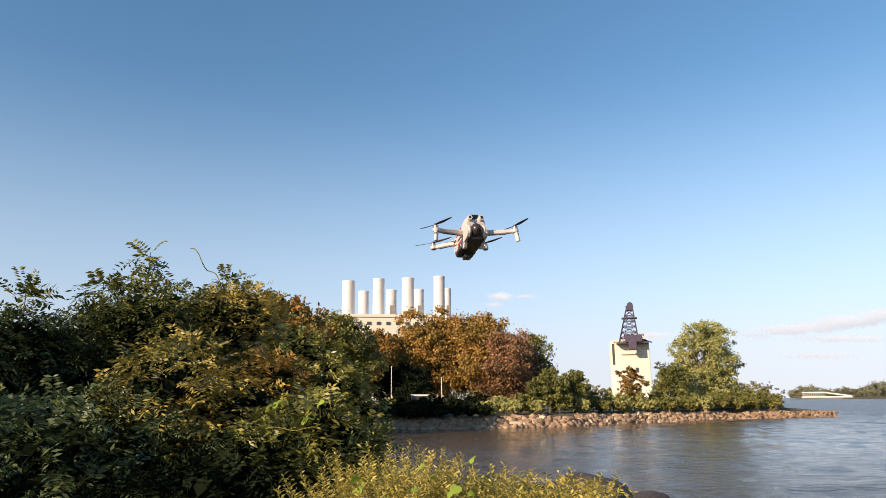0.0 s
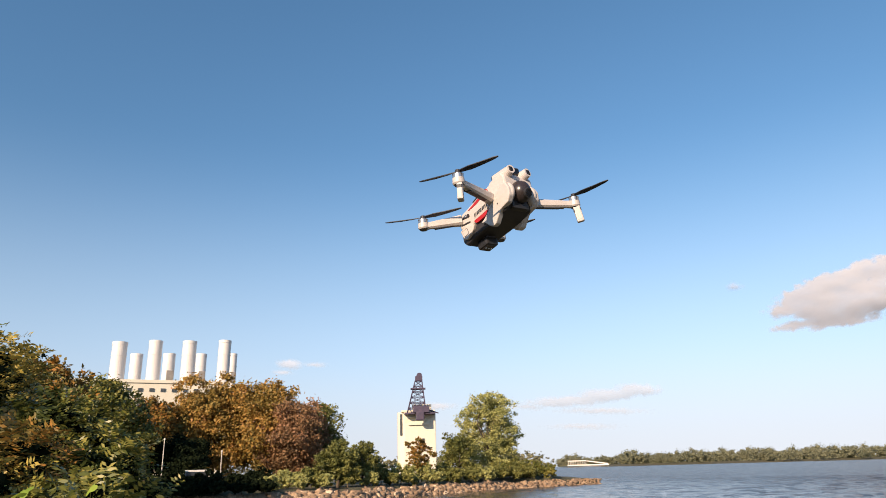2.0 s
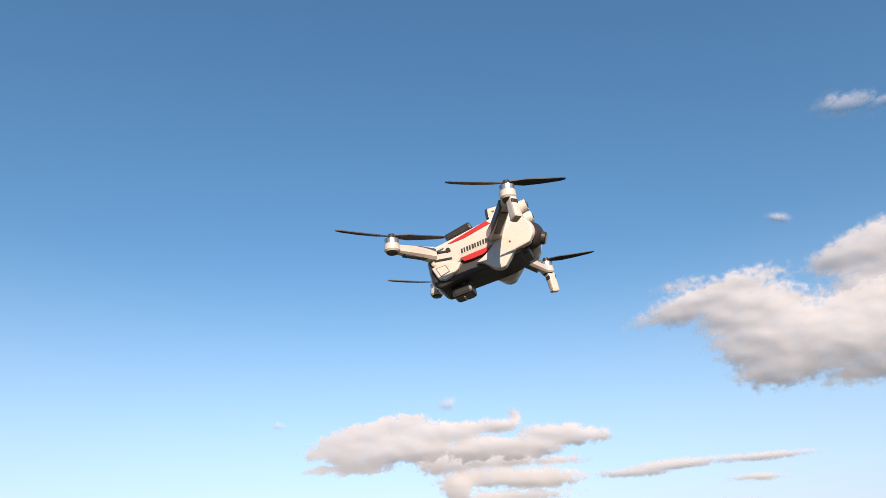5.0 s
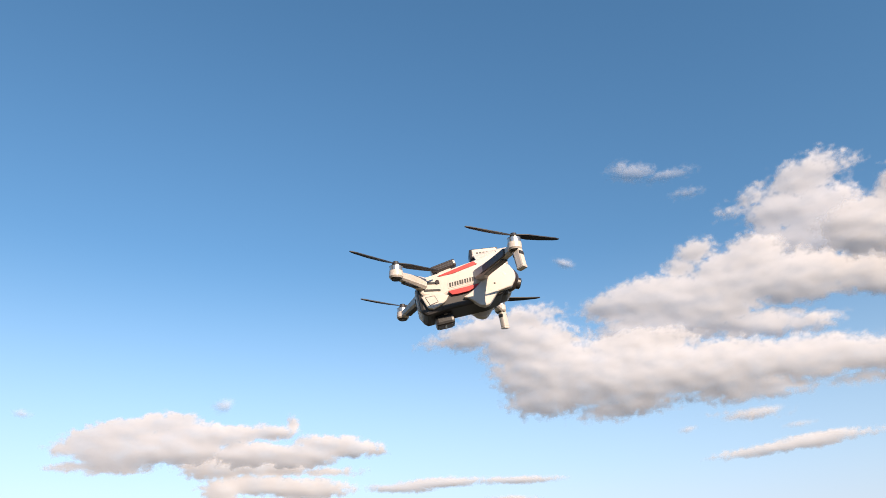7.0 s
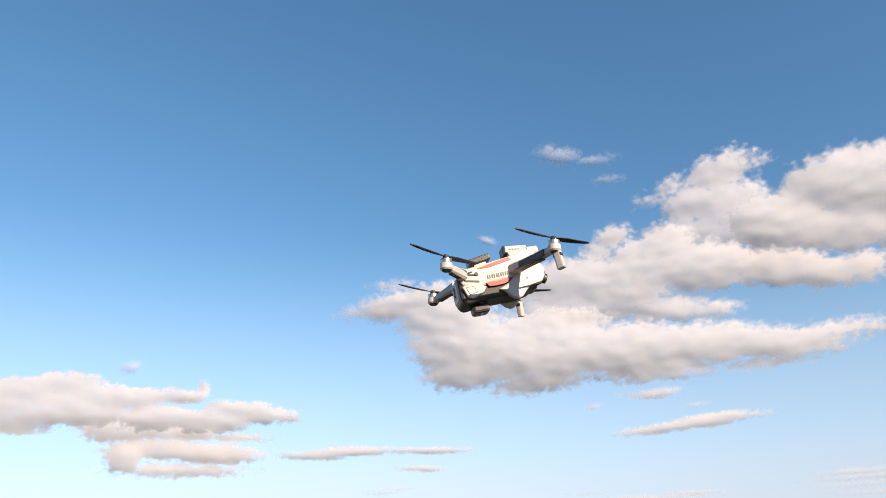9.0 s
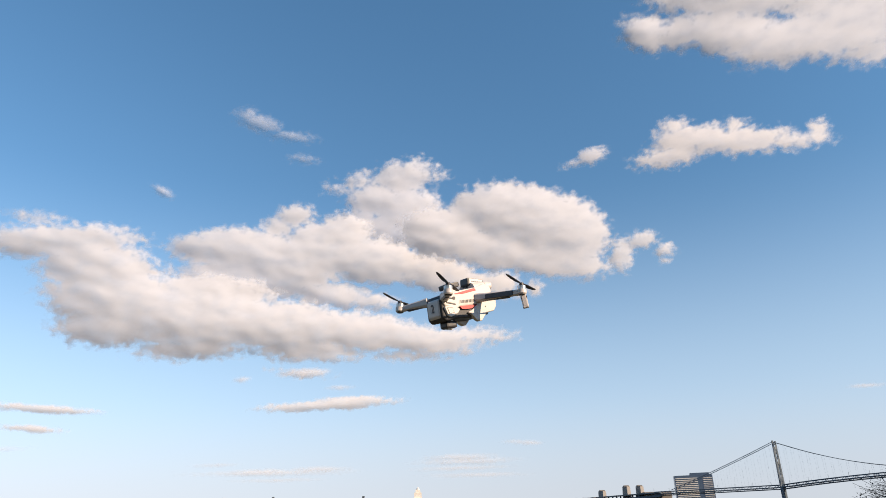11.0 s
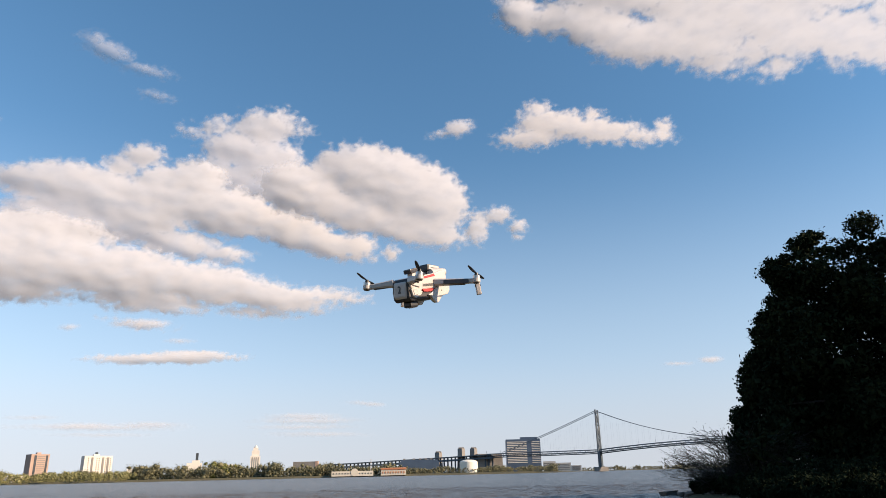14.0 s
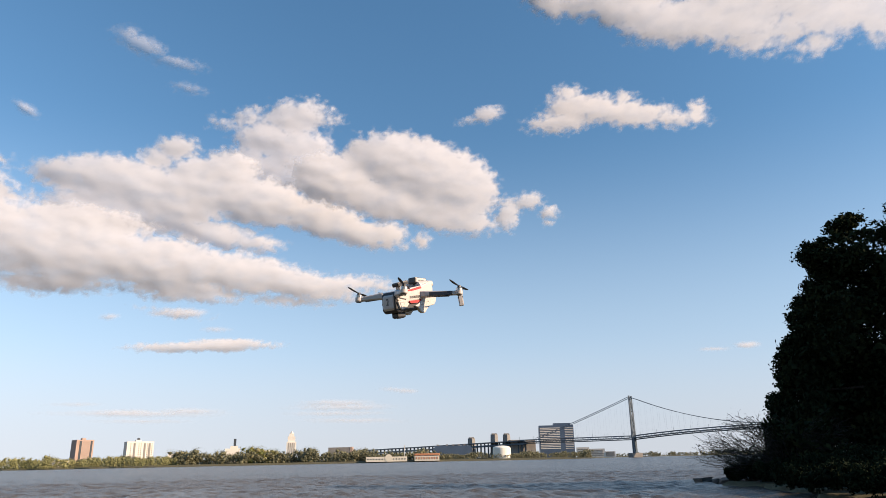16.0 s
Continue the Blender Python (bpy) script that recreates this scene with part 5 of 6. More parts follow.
def slab(name, parent, mat, sx, sy, sz, x=0, y=0, z=0, bevel=0.0, label=""):
    """A box standing on z."""
    return part(name, box(bmesh.new(), sx, sy, sz, pose(x, y, z + sz / 2), bevel), mat, parent, label)


def placed(name, label, category, az, d, z=0.0, turn=0.0, group="", kind=""):
    ob = tagged(new(name), label, category, group, kind)
    ob.matrix_basis = facing(az, d, z) @ pose(0, 0, 0, 0, 0, turn)
    return ob


def el_z(el, d):
    return 2.5 + d * math.tan(radians(el))


def power_station():
    d = 300
    ob = placed("power_station", "cream power station block behind the trees", "power station", -6.5, d, 1.5)
    top = el_z(6.85, d) - 1.5
    slab("wall", ob, CREAM, 62, 40, top, 3, 20)
    slab("parapet", ob, CREAM, 63, 41, 1.2, 3, 20, top)
    for i in range(14):
        slab("window", ob, WINDOW, 1.7, 0.6, 1.3, -24 + i * 4.2, -0.05, top - 3.4)
    for i in range(7):
        slab("window", ob, WINDOW, 3.4, 0.6, 3.6, -23 + i * 8.4, -0.05, top - 12)
    base = top + 2.7
    for i, (az0, az1, el) in enumerate([(-8.56, -7.47, 9.8), (-5.99, -4.99, 10.02), (-3.54, -2.48, 10.08), (-0.84, 0.13, 10.22)]):
        chimney((az0 + az1) / 2, d + 12, az1 - az0, el, top, "tall pale round chimney of the power station")
    for i, (az0, az1, el) in enumerate([(-7.21, -6.31, 8.97), (-4.88, -3.97, 9.08), (-2.48, -1.66, 9.13), (0.0, 0.65, 9.21)]):
        chimney((az0 + az1) / 2, d + 38, az1 - az0, el, top, "shorter pale chimney in the rear row", i > 0)


def chimney(az, d, width, el, base, label, hatch=False):
    ob = placed("chimney", label, "chimney", az, d, base, group="chimneys of the power station")
    r, h = d * math.tan(radians(width / 2)), el_z(el, d) - base
    part("shaft", tube(bmesh.new(), (0, 0, -1), (0, 0, h - 1.2), r, r * 0.97, 28), STACK, ob, smooth=False)
    part("rim", tube(bmesh.new(), (0, 0, h - 1.2), (0, 0, h), r * 1.012, r * 1.012, 28), STACK, ob)
    part("mouth", tube(bmesh.new(), (0, 0, h - 0.3), (0, 0, h + 0.05), r * 0.85, r * 0.85, 24), WINDOW, ob)
    for k in (0.35, 0.7):
        part("band", tube(bmesh.new(), (0, 0, h * k), (0, 0, h * k + 0.35), r * 1.02, r * 1.02, 28), STACK, ob)
    if hatch:
        part("housing", box(bmesh.new(), r * 1.1, 1.0, 5.0, pose(r * 0.3, -r * 0.95, 9.0), 0.1), STONE, ob, "grey box against the shaft")


power_station()


def coal_tower():
    d = 250
    ob = placed("coal_tower", "cream concrete tower with rounded side on the spit", "tower", 15.2, d, 1.5)
    w, h = 2 * d * math.tan(radians(1.56)), el_z(4.45, d) - 1.5
    bm = bmesh.new()
    box(bm, w * 0.82, w * 0.7, h, pose(w * 0.06, 0, h / 2), 0.3)
    part("wall", bm, CREAM, ob)
    bm = tube(bmesh.new(), (-w * 0.28, 0, 0), (-w * 0.28, 0, h * 1.01), w * 0.24, w * 0.24, 24)
    part("stair_turret", bm, CREAM, ob)
    slab("roof_slab", ob, CREAM, w * 0.86, w * 0.72, 0.6, w * 0.02, 0, h)
    slab("roof_house", ob, CREAM, w * 0.5, w * 0.4, 2.0, w * 0.12, 0, h + 0.7)
    for i in range(5):
        slab("window", ob, WINDOW, 0.7, 0.5, 1.5, -w * 0.42, -w * 0.22, h * (0.62 + 0.07 * i))
    slab("window", ob, WINDOW, 1.0, 0.6, 1.6, w * 0.14, -w * 0.35, h * 0.48)
    slab("ledge", ob, CREAM, w * 0.55, 0.8, 0.5, w * 0.05, -w * 0.37, h * 0.78)
    slab("balcony", ob, CREAM, w * 0.28, 1.0, 1.5, -w * 0.12, -w * 0.38, h * 0.9, label="white hut on the ledge")
    # the hoisting frame on top
    cr = placed("crane", "dark rusty lattice hoist on the tower roof", "crane", 15.25, d - 6, h + 1.5 - 0.9)
    H = el_z(7.6, d - 6) - (h + 0.6)
    r0, r1 = 3.3, 1.2
    foot = [Vector((sx * r0 - 0.4, sy * 2.2, 0)) for sx, sy in ((-1, -1), (1, -1), (1, 1), (-1, 1))]
    head = [Vector((sx * r1 + 0.4, sy * 1.0, H * 0.82)) for sx, sy in ((-1, -1), (1, -1), (1, 1), (-1, 1))]
    for p, q in zip(foot, head):
        part("leg", tube(bmesh.new(), p, q, 0.22, 0.18, 6), CRANE, cr)
    lev = 6
    for k in range(lev):
        f, g = k / lev, (k + 1) / lev
        for i in range(4):
            j = (i + 1) % 4
            a, b = foot[i].lerp(head[i], g), foot[j].lerp(head[j], g)
            bm = tube(bmesh.new(), a, b, 0.12, 0.12, 5)
            part("girt", bm, CRANE, cr)
            part("brace", tube(bmesh.new(), foot[i].lerp(head[i], f), b, 0.09, 0.09, 5), CRANE, cr)
            part("brace", tube(bmesh.new(), foot[j].lerp(head[j], f), a, 0.09, 0.09, 5), CRANE, cr)
    part("head_box", box(bmesh.new(), 2.6, 2.0, 1.7, pose(0.5, 0, H * 0.87), 0.1), CRANE, cr)
    part("sheave", tube(bmesh.new(), (0.7, -0.4, H * 0.95), (0.7, 0.4, H * 0.95), 1.0, 1.0, 16), CRANE, cr)
    part("platform", box(bmesh.new(), 5.2, 3.4, 0.35, pose(0.2, 0, H * 0.62)), CRANE, cr)
    part("platform", box(bmesh.new(), 10.5, 5.6, 0.5, pose(0.6, 0, 0.1)), CRANE, cr)
    part("jib", tube(bmesh.new(), (2.0, 0, 2.0), (7.2, 0, 0.2), 0.25, 0.2, 6), CRANE, cr)
    part("machine_house", box(bmesh.new(), 5.6, 3.0, 2.2, pose(1.2, -2.0, 1.4), 0.15), CRANE, cr)
    part("hopper", box(bmesh.new(), 2.8, 1.6, 2.8, pose(0.8, -3.4, -0.9), 0.3), CRANE, cr, "dark hanging hopper")


coal_tower()


def roadside_bits():
    v = placed("van", "white van parked under the dark trees", "van", -2.4, 66.8, 1.1, 15)
    slab("body", v, PALE, 2.0, 4.2, 1.5, 0, 0, 0.45, 0.15)
    slab("windscreen", v, WINDOW, 1.7, 0.1, 0.6, 0, -2.1, 1.2)
    for x in (-0.85, 0.85):
        for y in (-1.3, 1.4):
            part("wheel", tube(bmesh.new(), (x - 0.12, y, 0.32), (x + 0.12, y, 0.32), 0.32, 0.32, 14), BLACK, v)
    for a, d, h in ((-4.35, 66, 4.4), (-0.2, 68, 3.4)):
        p = placed("pole", "thin white pole at the cove's edge", "pole", a, d, 1.2, group="poles by the cove")
        part("shaft", tube(bmesh.new(), (0, 0, -0.4), (0, 0, h), 0.04, 0.03, 8), PALE, p)
        part("cap", tube(bmesh.new(), (0, 0, h), (0, 0, h + 0.12), 0.08, 0.05, 8), PALE, p)


roadside_bits()


# ---------------------------------------------------------------- the far shores
def woods(az0, az1, d0, d1, low, high, leaf, seed, count, size, label, base=2.0):
    """A far belt of woodland: many crowns of uneven height run together."""
    rng = np.random.default_rng(seed)
    n = max(8, int((az1 - az0) * d0 * 0.0175 / (high * 0.11)))
    blobs = []
    for i in range(n):
        a, d = rng.uniform(az0, az1), rng.uniform(d0, d1)
        h = rng.uniform(low, high) * (0.78 + 0.16 * math.sin(a * 2.1) * math.sin(a * 0.7 + 1) + 0.10 * math.sin(a * 11) * math.sin(a * 4.3 + 2))
        p = at(a, d)
        w = rng.uniform(0.7, 1.5)
        for q in (0.22, 0.45, 0.62, 0.78, 0.9):
            r = h * 0.20 * rng.uniform(0.6, 1.3)
            blobs.append((p.x + rng.normal() * r * w, p.y + rng.normal() * r * w, base + h * q - 0.08 * h, r * w, r * w, r * 0.85))
    v, f = crown(rng, blobs, int(count * 1.4), size * 0.5, 0.85, 0.35, 6)
    # the leafy mass inside each crown
    u = np.array([(math.cos(p) * math.sin(q), math.sin(p) * math.sin(q), math.cos(q)) for q in np.linspace(0.15, 3.0, 4) for p in np.arange(6) * 1.0472])
    g = np.array([[i * 6 + k, i * 6 + (k + 1) % 6, (i + 1) * 6 + (k + 1) % 6, (i + 1) * 6 + k] for i in range(3) for k in range(6)])
    vs, fs, n0 = [v], [f], len(v)
    for b in blobs:
        vs.append(np.array(b[:3]) + u * np.array(b[3:]) * rng.uniform(0.35, 0.8, (24, 1)))
        fs.append(g + n0)
        n0 += 24
    ob = np_part("woods", np.concatenate(vs), np.concatenate(fs), leaf)
    tagged(ob, label, "woods", "far woods", "stuff")


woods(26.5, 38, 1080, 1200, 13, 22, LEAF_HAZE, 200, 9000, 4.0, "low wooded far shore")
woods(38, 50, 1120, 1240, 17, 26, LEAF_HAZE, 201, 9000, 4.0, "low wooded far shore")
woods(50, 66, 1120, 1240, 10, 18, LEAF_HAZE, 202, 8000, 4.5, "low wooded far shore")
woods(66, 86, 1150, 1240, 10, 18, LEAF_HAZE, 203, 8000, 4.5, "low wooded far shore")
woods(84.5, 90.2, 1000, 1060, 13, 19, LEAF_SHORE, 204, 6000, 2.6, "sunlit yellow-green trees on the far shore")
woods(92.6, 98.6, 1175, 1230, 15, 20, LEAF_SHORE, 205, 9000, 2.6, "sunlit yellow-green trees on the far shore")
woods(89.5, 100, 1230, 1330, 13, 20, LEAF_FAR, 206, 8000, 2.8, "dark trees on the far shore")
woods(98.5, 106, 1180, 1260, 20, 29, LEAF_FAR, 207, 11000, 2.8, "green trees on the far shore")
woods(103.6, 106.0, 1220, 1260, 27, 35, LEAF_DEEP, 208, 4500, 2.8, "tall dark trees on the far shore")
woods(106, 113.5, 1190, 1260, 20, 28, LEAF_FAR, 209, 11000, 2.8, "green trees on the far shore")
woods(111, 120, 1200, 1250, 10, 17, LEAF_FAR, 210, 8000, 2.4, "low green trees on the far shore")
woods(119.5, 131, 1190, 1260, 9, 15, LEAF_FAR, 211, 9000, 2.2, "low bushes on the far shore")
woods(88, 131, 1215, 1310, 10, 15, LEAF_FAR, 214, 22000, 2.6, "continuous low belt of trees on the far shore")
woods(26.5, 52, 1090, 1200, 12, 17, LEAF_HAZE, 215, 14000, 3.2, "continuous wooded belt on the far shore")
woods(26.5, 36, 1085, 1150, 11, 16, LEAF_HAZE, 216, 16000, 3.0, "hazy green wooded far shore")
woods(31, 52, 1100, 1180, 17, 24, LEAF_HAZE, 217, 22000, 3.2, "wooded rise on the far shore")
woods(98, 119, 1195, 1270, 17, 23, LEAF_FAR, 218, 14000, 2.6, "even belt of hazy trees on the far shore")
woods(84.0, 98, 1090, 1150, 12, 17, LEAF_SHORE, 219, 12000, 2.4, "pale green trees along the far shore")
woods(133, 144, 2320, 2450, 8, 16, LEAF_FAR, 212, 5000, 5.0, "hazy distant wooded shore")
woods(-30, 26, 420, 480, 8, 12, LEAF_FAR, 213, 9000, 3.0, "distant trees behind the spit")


def block(label, category, az0, az1, el, d, mat, depth=20.0, name="building", turn=0.0, base=1.5):
    az = (az0 + az1) / 2
    w, h = d * math.tan(radians(az1 - az0)), el_z(el, d) - base
    ob = placed(name, label, category, az, d, base, turn, group="buildings on the far shore")
    slab("wall", ob, mat, w, depth, h, 0, depth / 2)
    return ob, w, h


def skyline():
    # brick tower block
    ob, w, h = block("red brick apartment tower over the trees", "apartment building", 91.75, 92.95, 1.88, 1500, BRICK, 26, turn=20)
    slab("shaft_strip", ob, WINDOW, w * 0.12, 0.8, h * 0.96, -w * 0.26, -0.3, 0)
    slab("shaft_strip", ob, WINDOW, w * 0.10, 0.8, h * 0.96, w * 0.36, -0.3, 0)
    slab("roof_house", ob, BRICK, w * 0.22, 8, 3.4, 0, 12, h)
    for r in range(12):
        slab("window", ob, STONE, w * 0.42, 0.5, 1.1, w * 0.06, -0.1, h * 0.12 + r * h * 0.072)
    # white apartment block
    ob, w, h = block("white apartment block with dark vertical bays", "apartment building", 95.1, 97.0, 1.74, 1500, PALE, 24, turn=14)
    for x in (-0.22, 0.16, 0.34):
        slab("bay", ob, STONE, w * 0.07, 0.8, h * 0.94, w * x, -0.3, 0)
    for x in (-0.36, -0.06, 0.02, 0.26, 0.43):
        for r in range(10):
            slab("window", ob, WINDOW, w * 0.035, 0.5, 1.6, w * x, -0.1, h * 0.12 + r * h * 0.085)
    slab("roof_house", ob, PALE, w * 0.2, 9, 3.2, -w * 0.05, 12, h)
    slab("roof_house", ob, WINDOW, w * 0.08, 5, 7.0, -w * 0.04, 12, h)
    # low white block with a dark stack
    ob, w, h = block("low white block with a dark square stack", "building", 102.1, 103.2, 1.15, 1500, PALE, 20)
    slab("stack", ob, WINDOW, 5.0, 6, el_z(1.88, 1500) - 1.5 - h, w * 0.14, 6, h)
    slab("upper_floor", ob, PALE, w * 0.5, 12, 5, w * 0.1, 6, h)
    ob, w, h = block("long low white building among trees", "building", 104.6, 105.6, 1.0, 1480, PALE, 16)
    ob, w, h = block("pale low building among trees", "building", 98.0, 99.2, 0.82, 1450, PALE, 16)
    ob, w, h = block("pale low warehouse by the water", "warehouse", 90.2, 91.6, 0.45, 1250, PALE, 14)
    # stepped city hall tower
    d = 2000
    ob, w, h = block("pale stepped city hall tower with a pointed top", "city hall", 106.75, 107.5, 1.6, d, PALE, 24)
    h2 = el_z(2.02, d) - 1.5
    slab("upper_stage", ob, PALE, w * 0.78, 18, h2 - h, 0, 12, h)
    h3 = el_z(2.24, d) - 1.5
    slab("crown_stage", ob, PALE, w * 0.5, 12, h3 - h2, 0, 12, h2)
    part("spire", tube(bmesh.new(), (0, 12, h3), (0, 12, h3 + 6), w * 0.22, w * 0.05, 8), PALE, ob)
    for x in (-0.3, -0.1, 0.1, 0.3):
        slab("window_strip", ob, STONE, w * 0.07, 0.8, h * 0.9, w * x, -0.3, h * 0.04)
    # flat grey block by the approach
    ob, w, h = block("flat-roofed grey block beside the bridge approach", "building", 110.0, 111.9, 1.12, 1500, STONE, 22, turn=-8)
    slab("end_wall", ob, BRICK, w * 0.1, 23, h + 0.6, w * 0.46, 11, 0)
    # riverside sheds
    ob, w, h = block("cream riverside shed with an arched gable", "shed", 113.0, 116.3, 0.33, 1160, CREAM, 14)
    part("gable", tube(bmesh.new(), (w * 0.05, -0.5, h - 2), (w * 0.05, 12, h - 2), 6, 6, 20), CREAM, ob)
    for i in range(14):
        slab("window", ob, WINDOW, 1.8, 0.5, 1.6, -w * 0.45 + i * w * 0.069, -0.2, h * 0.42)
    ob, w, h = block("riverside building with an orange roof", "building", 116.9, 118.9, 0.38, 1165, CREAM, 16)
    part("roof", box(bmesh.new(), w * 1.03, 18, 3.2, pose(0, 8, h + 1.4), 0.8), ROOF, ob, "orange tiled roof")
    for i in range(9):
        slab("window", ob, ROOF, 2.0, 0.5, 3.0, -w * 0.42 + i * w * 0.105, -0.2, h * 0.35)
    p = placed("mast", "thin pale mast on the far shore", "mast", 116.1, 1165, 2)
    part("shaft", tube(bmesh.new(), (0, 0, 0), (0, 0, 24), 0.5, 0.35, 8), PALE, p)
    part("head", box(bmesh.new(), 2.4, 1.0, 0.8, pose(0, 0, 24)), PALE, p)
    # dark factory with roof stacks
    ob, w, h = block("dark blue-grey factory with roof stacks", "factory", 118.4, 121.6, 0.95, 1480, SLATE, 24)
    for x in (-0.38, -0.14, 0.02, 0.16, 0.3):
        slab("roof_stack", ob, STONE, 4.5, 5, 6.5, w * x, 8, h)
    slab("roof_floor", ob, SLATE, w * 0.92, 16, 3.6, 0, 12, h)
    # storage tank
    d = 1230
    ob = placed("storage_tank", "large cream storage tank with a domed top", "tank", 123.95, d, 2)
    r, h = d * math.tan(radians(0.72)), el_z(0.82, d) - 2
    part("shell", tube(bmesh.new(), (0, 0, 0), (0, 0, h), r, r, 36), TANK, ob)
    bm = bmesh.new()
    bmesh.ops.create_uvsphere(bm, u_segments=32, v_segments=14, radius=1, matrix=pose(0, 0, h) @ Matrix.Diagonal((r, r, r * 0.28, 1)))
    part("dome", bm, TANK, ob, smooth=True)
    for k in (0.33, 0.66):
        part("ring", tube(bmesh.new(), (0, 0, h * k), (0, 0, h * k + 0.5), r * 1.01, r * 1.01, 36), TANK, ob)
    # glass office tower behind the bridge
    ob, w, h = block("blue-grey office tower with white floor bands", "office building", 127.05, 129.8, 2.5, 1720, SLATE, 30, turn=6)
    for r in range(13):
        slab("floor_band", ob, PALE, w * 0.58, 0.8, 1.7, -w * 0.19, -0.3, h * 0.28 + r * h * 0.052)
        slab("floor_band", ob, PALE, w * 0.24, 0.8, 1.2, w * 0.36, -0.3, h * 0.28 + r * h * 0.052)
    slab("roof_house", ob, SLATE, w * 0.5, 18, 5.0, w * 0.18, 14, h)
    # pale quay buildings past the tower
    for i, (a, b, e) in enumerate([(129.9, 130.9, 0.75), (130.9, 132.1, 0.62), (132.1, 132.9, 0.4)]):
        ob, w, h = block("pale waterfront building by the bridge", "building", a, b, e, 1640, PALE, 20)
        for r in range(4):
            slab("window_band", ob, STONE, w * 0.8, 0.5, 1.4, 0, -0.2, h * 0.2 + r * h * 0.19)
    ob, w, h = block("small block on the distant shore", "building", 140.2, 140.7, 0.36, 2450, STONE, 20)
    # the ruined pier across the river
    ob = placed("pier", "long low derelict pier across the river", "pier", 28.8, 1060, 0)
    wl = 1060 * math.tan(radians(3.2))
    part("deck", box(bmesh.new(), wl, 10, 1.6, pose(0, 0, 3.0)), PALE, ob)
    part("shed_roof", box(bmesh.new(), wl * 0.45, 10, 1.4, pose(-wl * 0.26, 0, 9.0)), PALE, ob)
    for i in range(22):
        part("pile", tube(bmesh.new(), (-wl * 0.48 + i * wl * 0.0457, -4, -2), (-wl * 0.48 + i * wl * 0.0457, -4, 3), 0.6, 0.5, 6), STONE, ob)
    for i in range(11):
        part("post", tube(bmesh.new(), (-wl * 0.47 + i * wl * 0.042, -4, 3.5), (-wl * 0.47 + i * wl * 0.042, -4, 8.6), 0.4, 0.4, 6), PALE, ob)
    part("ramp", tube(bmesh.new(), (-wl * 0.03, 0, 8.6), (wl * 0.48, 0, 4.0), 0.9, 0.9, 6), PALE, ob)


skyline()


# ---------------------------------------------------------------- the suspension bridge
def bridge():
    A = Vector((1025, -1004, 0))
    u = Vector((-0.861, -0.509, 0)).normalized()
    s = Vector((-u.y, u.x, 0))
    ob = thing("suspension_bridge", "blue-grey steel suspension bridge across the river", "bridge")

    def P(t, z, off=0.0):
        q = A + u * t + s * off
        return Vector((q.x, q.y, z))

    def deck_z(t):
        return 52 - 13.0 * ((t - 266) / 266) ** 2 if t > 0 else 39.0 + 0.004 * t

    def cable_z(t):
        if t < 0:
            f = -t / 205
            return 116 + (42 - 116) * f - 8 * f * (1 - f)
        return 55 + (116 - 55) * ((t - 266) / 266) ** 2

    for off in (-8, 8):
        for t0, t1 in zip(range(-205, 530, 17), range(-188, 547, 17)):
            if t0 == -205 or t1 <= 532:
                part("cable", tube(bmesh.new(), P(t0, cable_z(t0), off), P(min(t1, 532), cable_z(min(t1, 532)), off), 0.55, 0.55, 6), BLUE_STEEL, ob)
        for t in range(-200, 520, 12):
            if cable_z(t) - deck_z(t) > 4:
                part("suspender", tube(bmesh.new(), P(t, deck_z(t), off), P(t, cable_z(t), off), 0.07, 0.07, 4, False), BLUE_STEEL, ob)
        # stiffening truss
        for t in range(-240, 522, 16):
            for z in (1.6, -5.6):
                part("chord", tube(bmesh.new(), P(t, deck_z(t) + z, off), P(t + 16, deck_z(t + 16) + z, off), 0.75, 0.75, 5), BLUE_STEEL, ob)
            part("truss_brace", tube(bmesh.new(), P(t, deck_z(t) - 5.6, off), P(t + 8, deck_z(t + 8) + 1.6, off), 0.4, 0.4, 4), BLUE_STEEL, ob)
            part("truss_brace", tube(bmesh.new(), P(t + 8, deck_z(t + 8) + 1.6, off), P(t + 16, deck_z(t + 16) - 5.6, off), 0.4, 0.4, 4), BLUE_STEEL, ob)
    for t in range(-240, 500, 32):
        a, b = P(t, deck_z(t) - 2.6), P(t + 32, deck_z(t + 32) - 2.6)
        m = look((a + b) / 2, b)
        part("deck", box(bmesh.new(), 21, 1.4, (b - a).length, Matrix.Translation((a + b) / 2) @ m.to_3x3().to_4x4()), BLUE_STEEL, ob)
        part("lamp_post", tube(bmesh.new(), P(t, deck_z(t) + 1, -11), P(t, deck_z(t) + 8, -11), 0.3, 0.25, 5), BLUE_STEEL, ob)
    # towers
    for t in (0, 532):
        for off in (-9, 9):
            part("tower_leg", tube(bmesh.new(), P(t, 8, off), P(t, 118, off * 0.92), 2.6, 1.7, 4), BLUE_STEEL, ob)
        for z in (30, 62, 88, 112):
            part("tower_strut", tube(bmesh.new(), P(t, z, -8), P(t, z, 8), 1.6, 1.6, 4), BLUE_STEEL, ob)
        for z in (34, 62, 88):
            part("tower_brace", tube(bmesh.new(), P(t, z, -8), P(t, z + 25, 8), 0.9, 0.9, 4), BLUE_STEEL, ob)
            part("tower_brace", tube(bmesh.new(), P(t, z, 8), P(t, z + 25, -8), 0.9, 0.9, 4), BLUE_STEEL, ob)
        part("pier", box(bmesh.new(), 12, 26, 9, Matrix.Translation(P(t, 4)) @ pose(0, 0, 0, 0, 0, -12), 1.5), STONE, ob, "granite bridge pier")
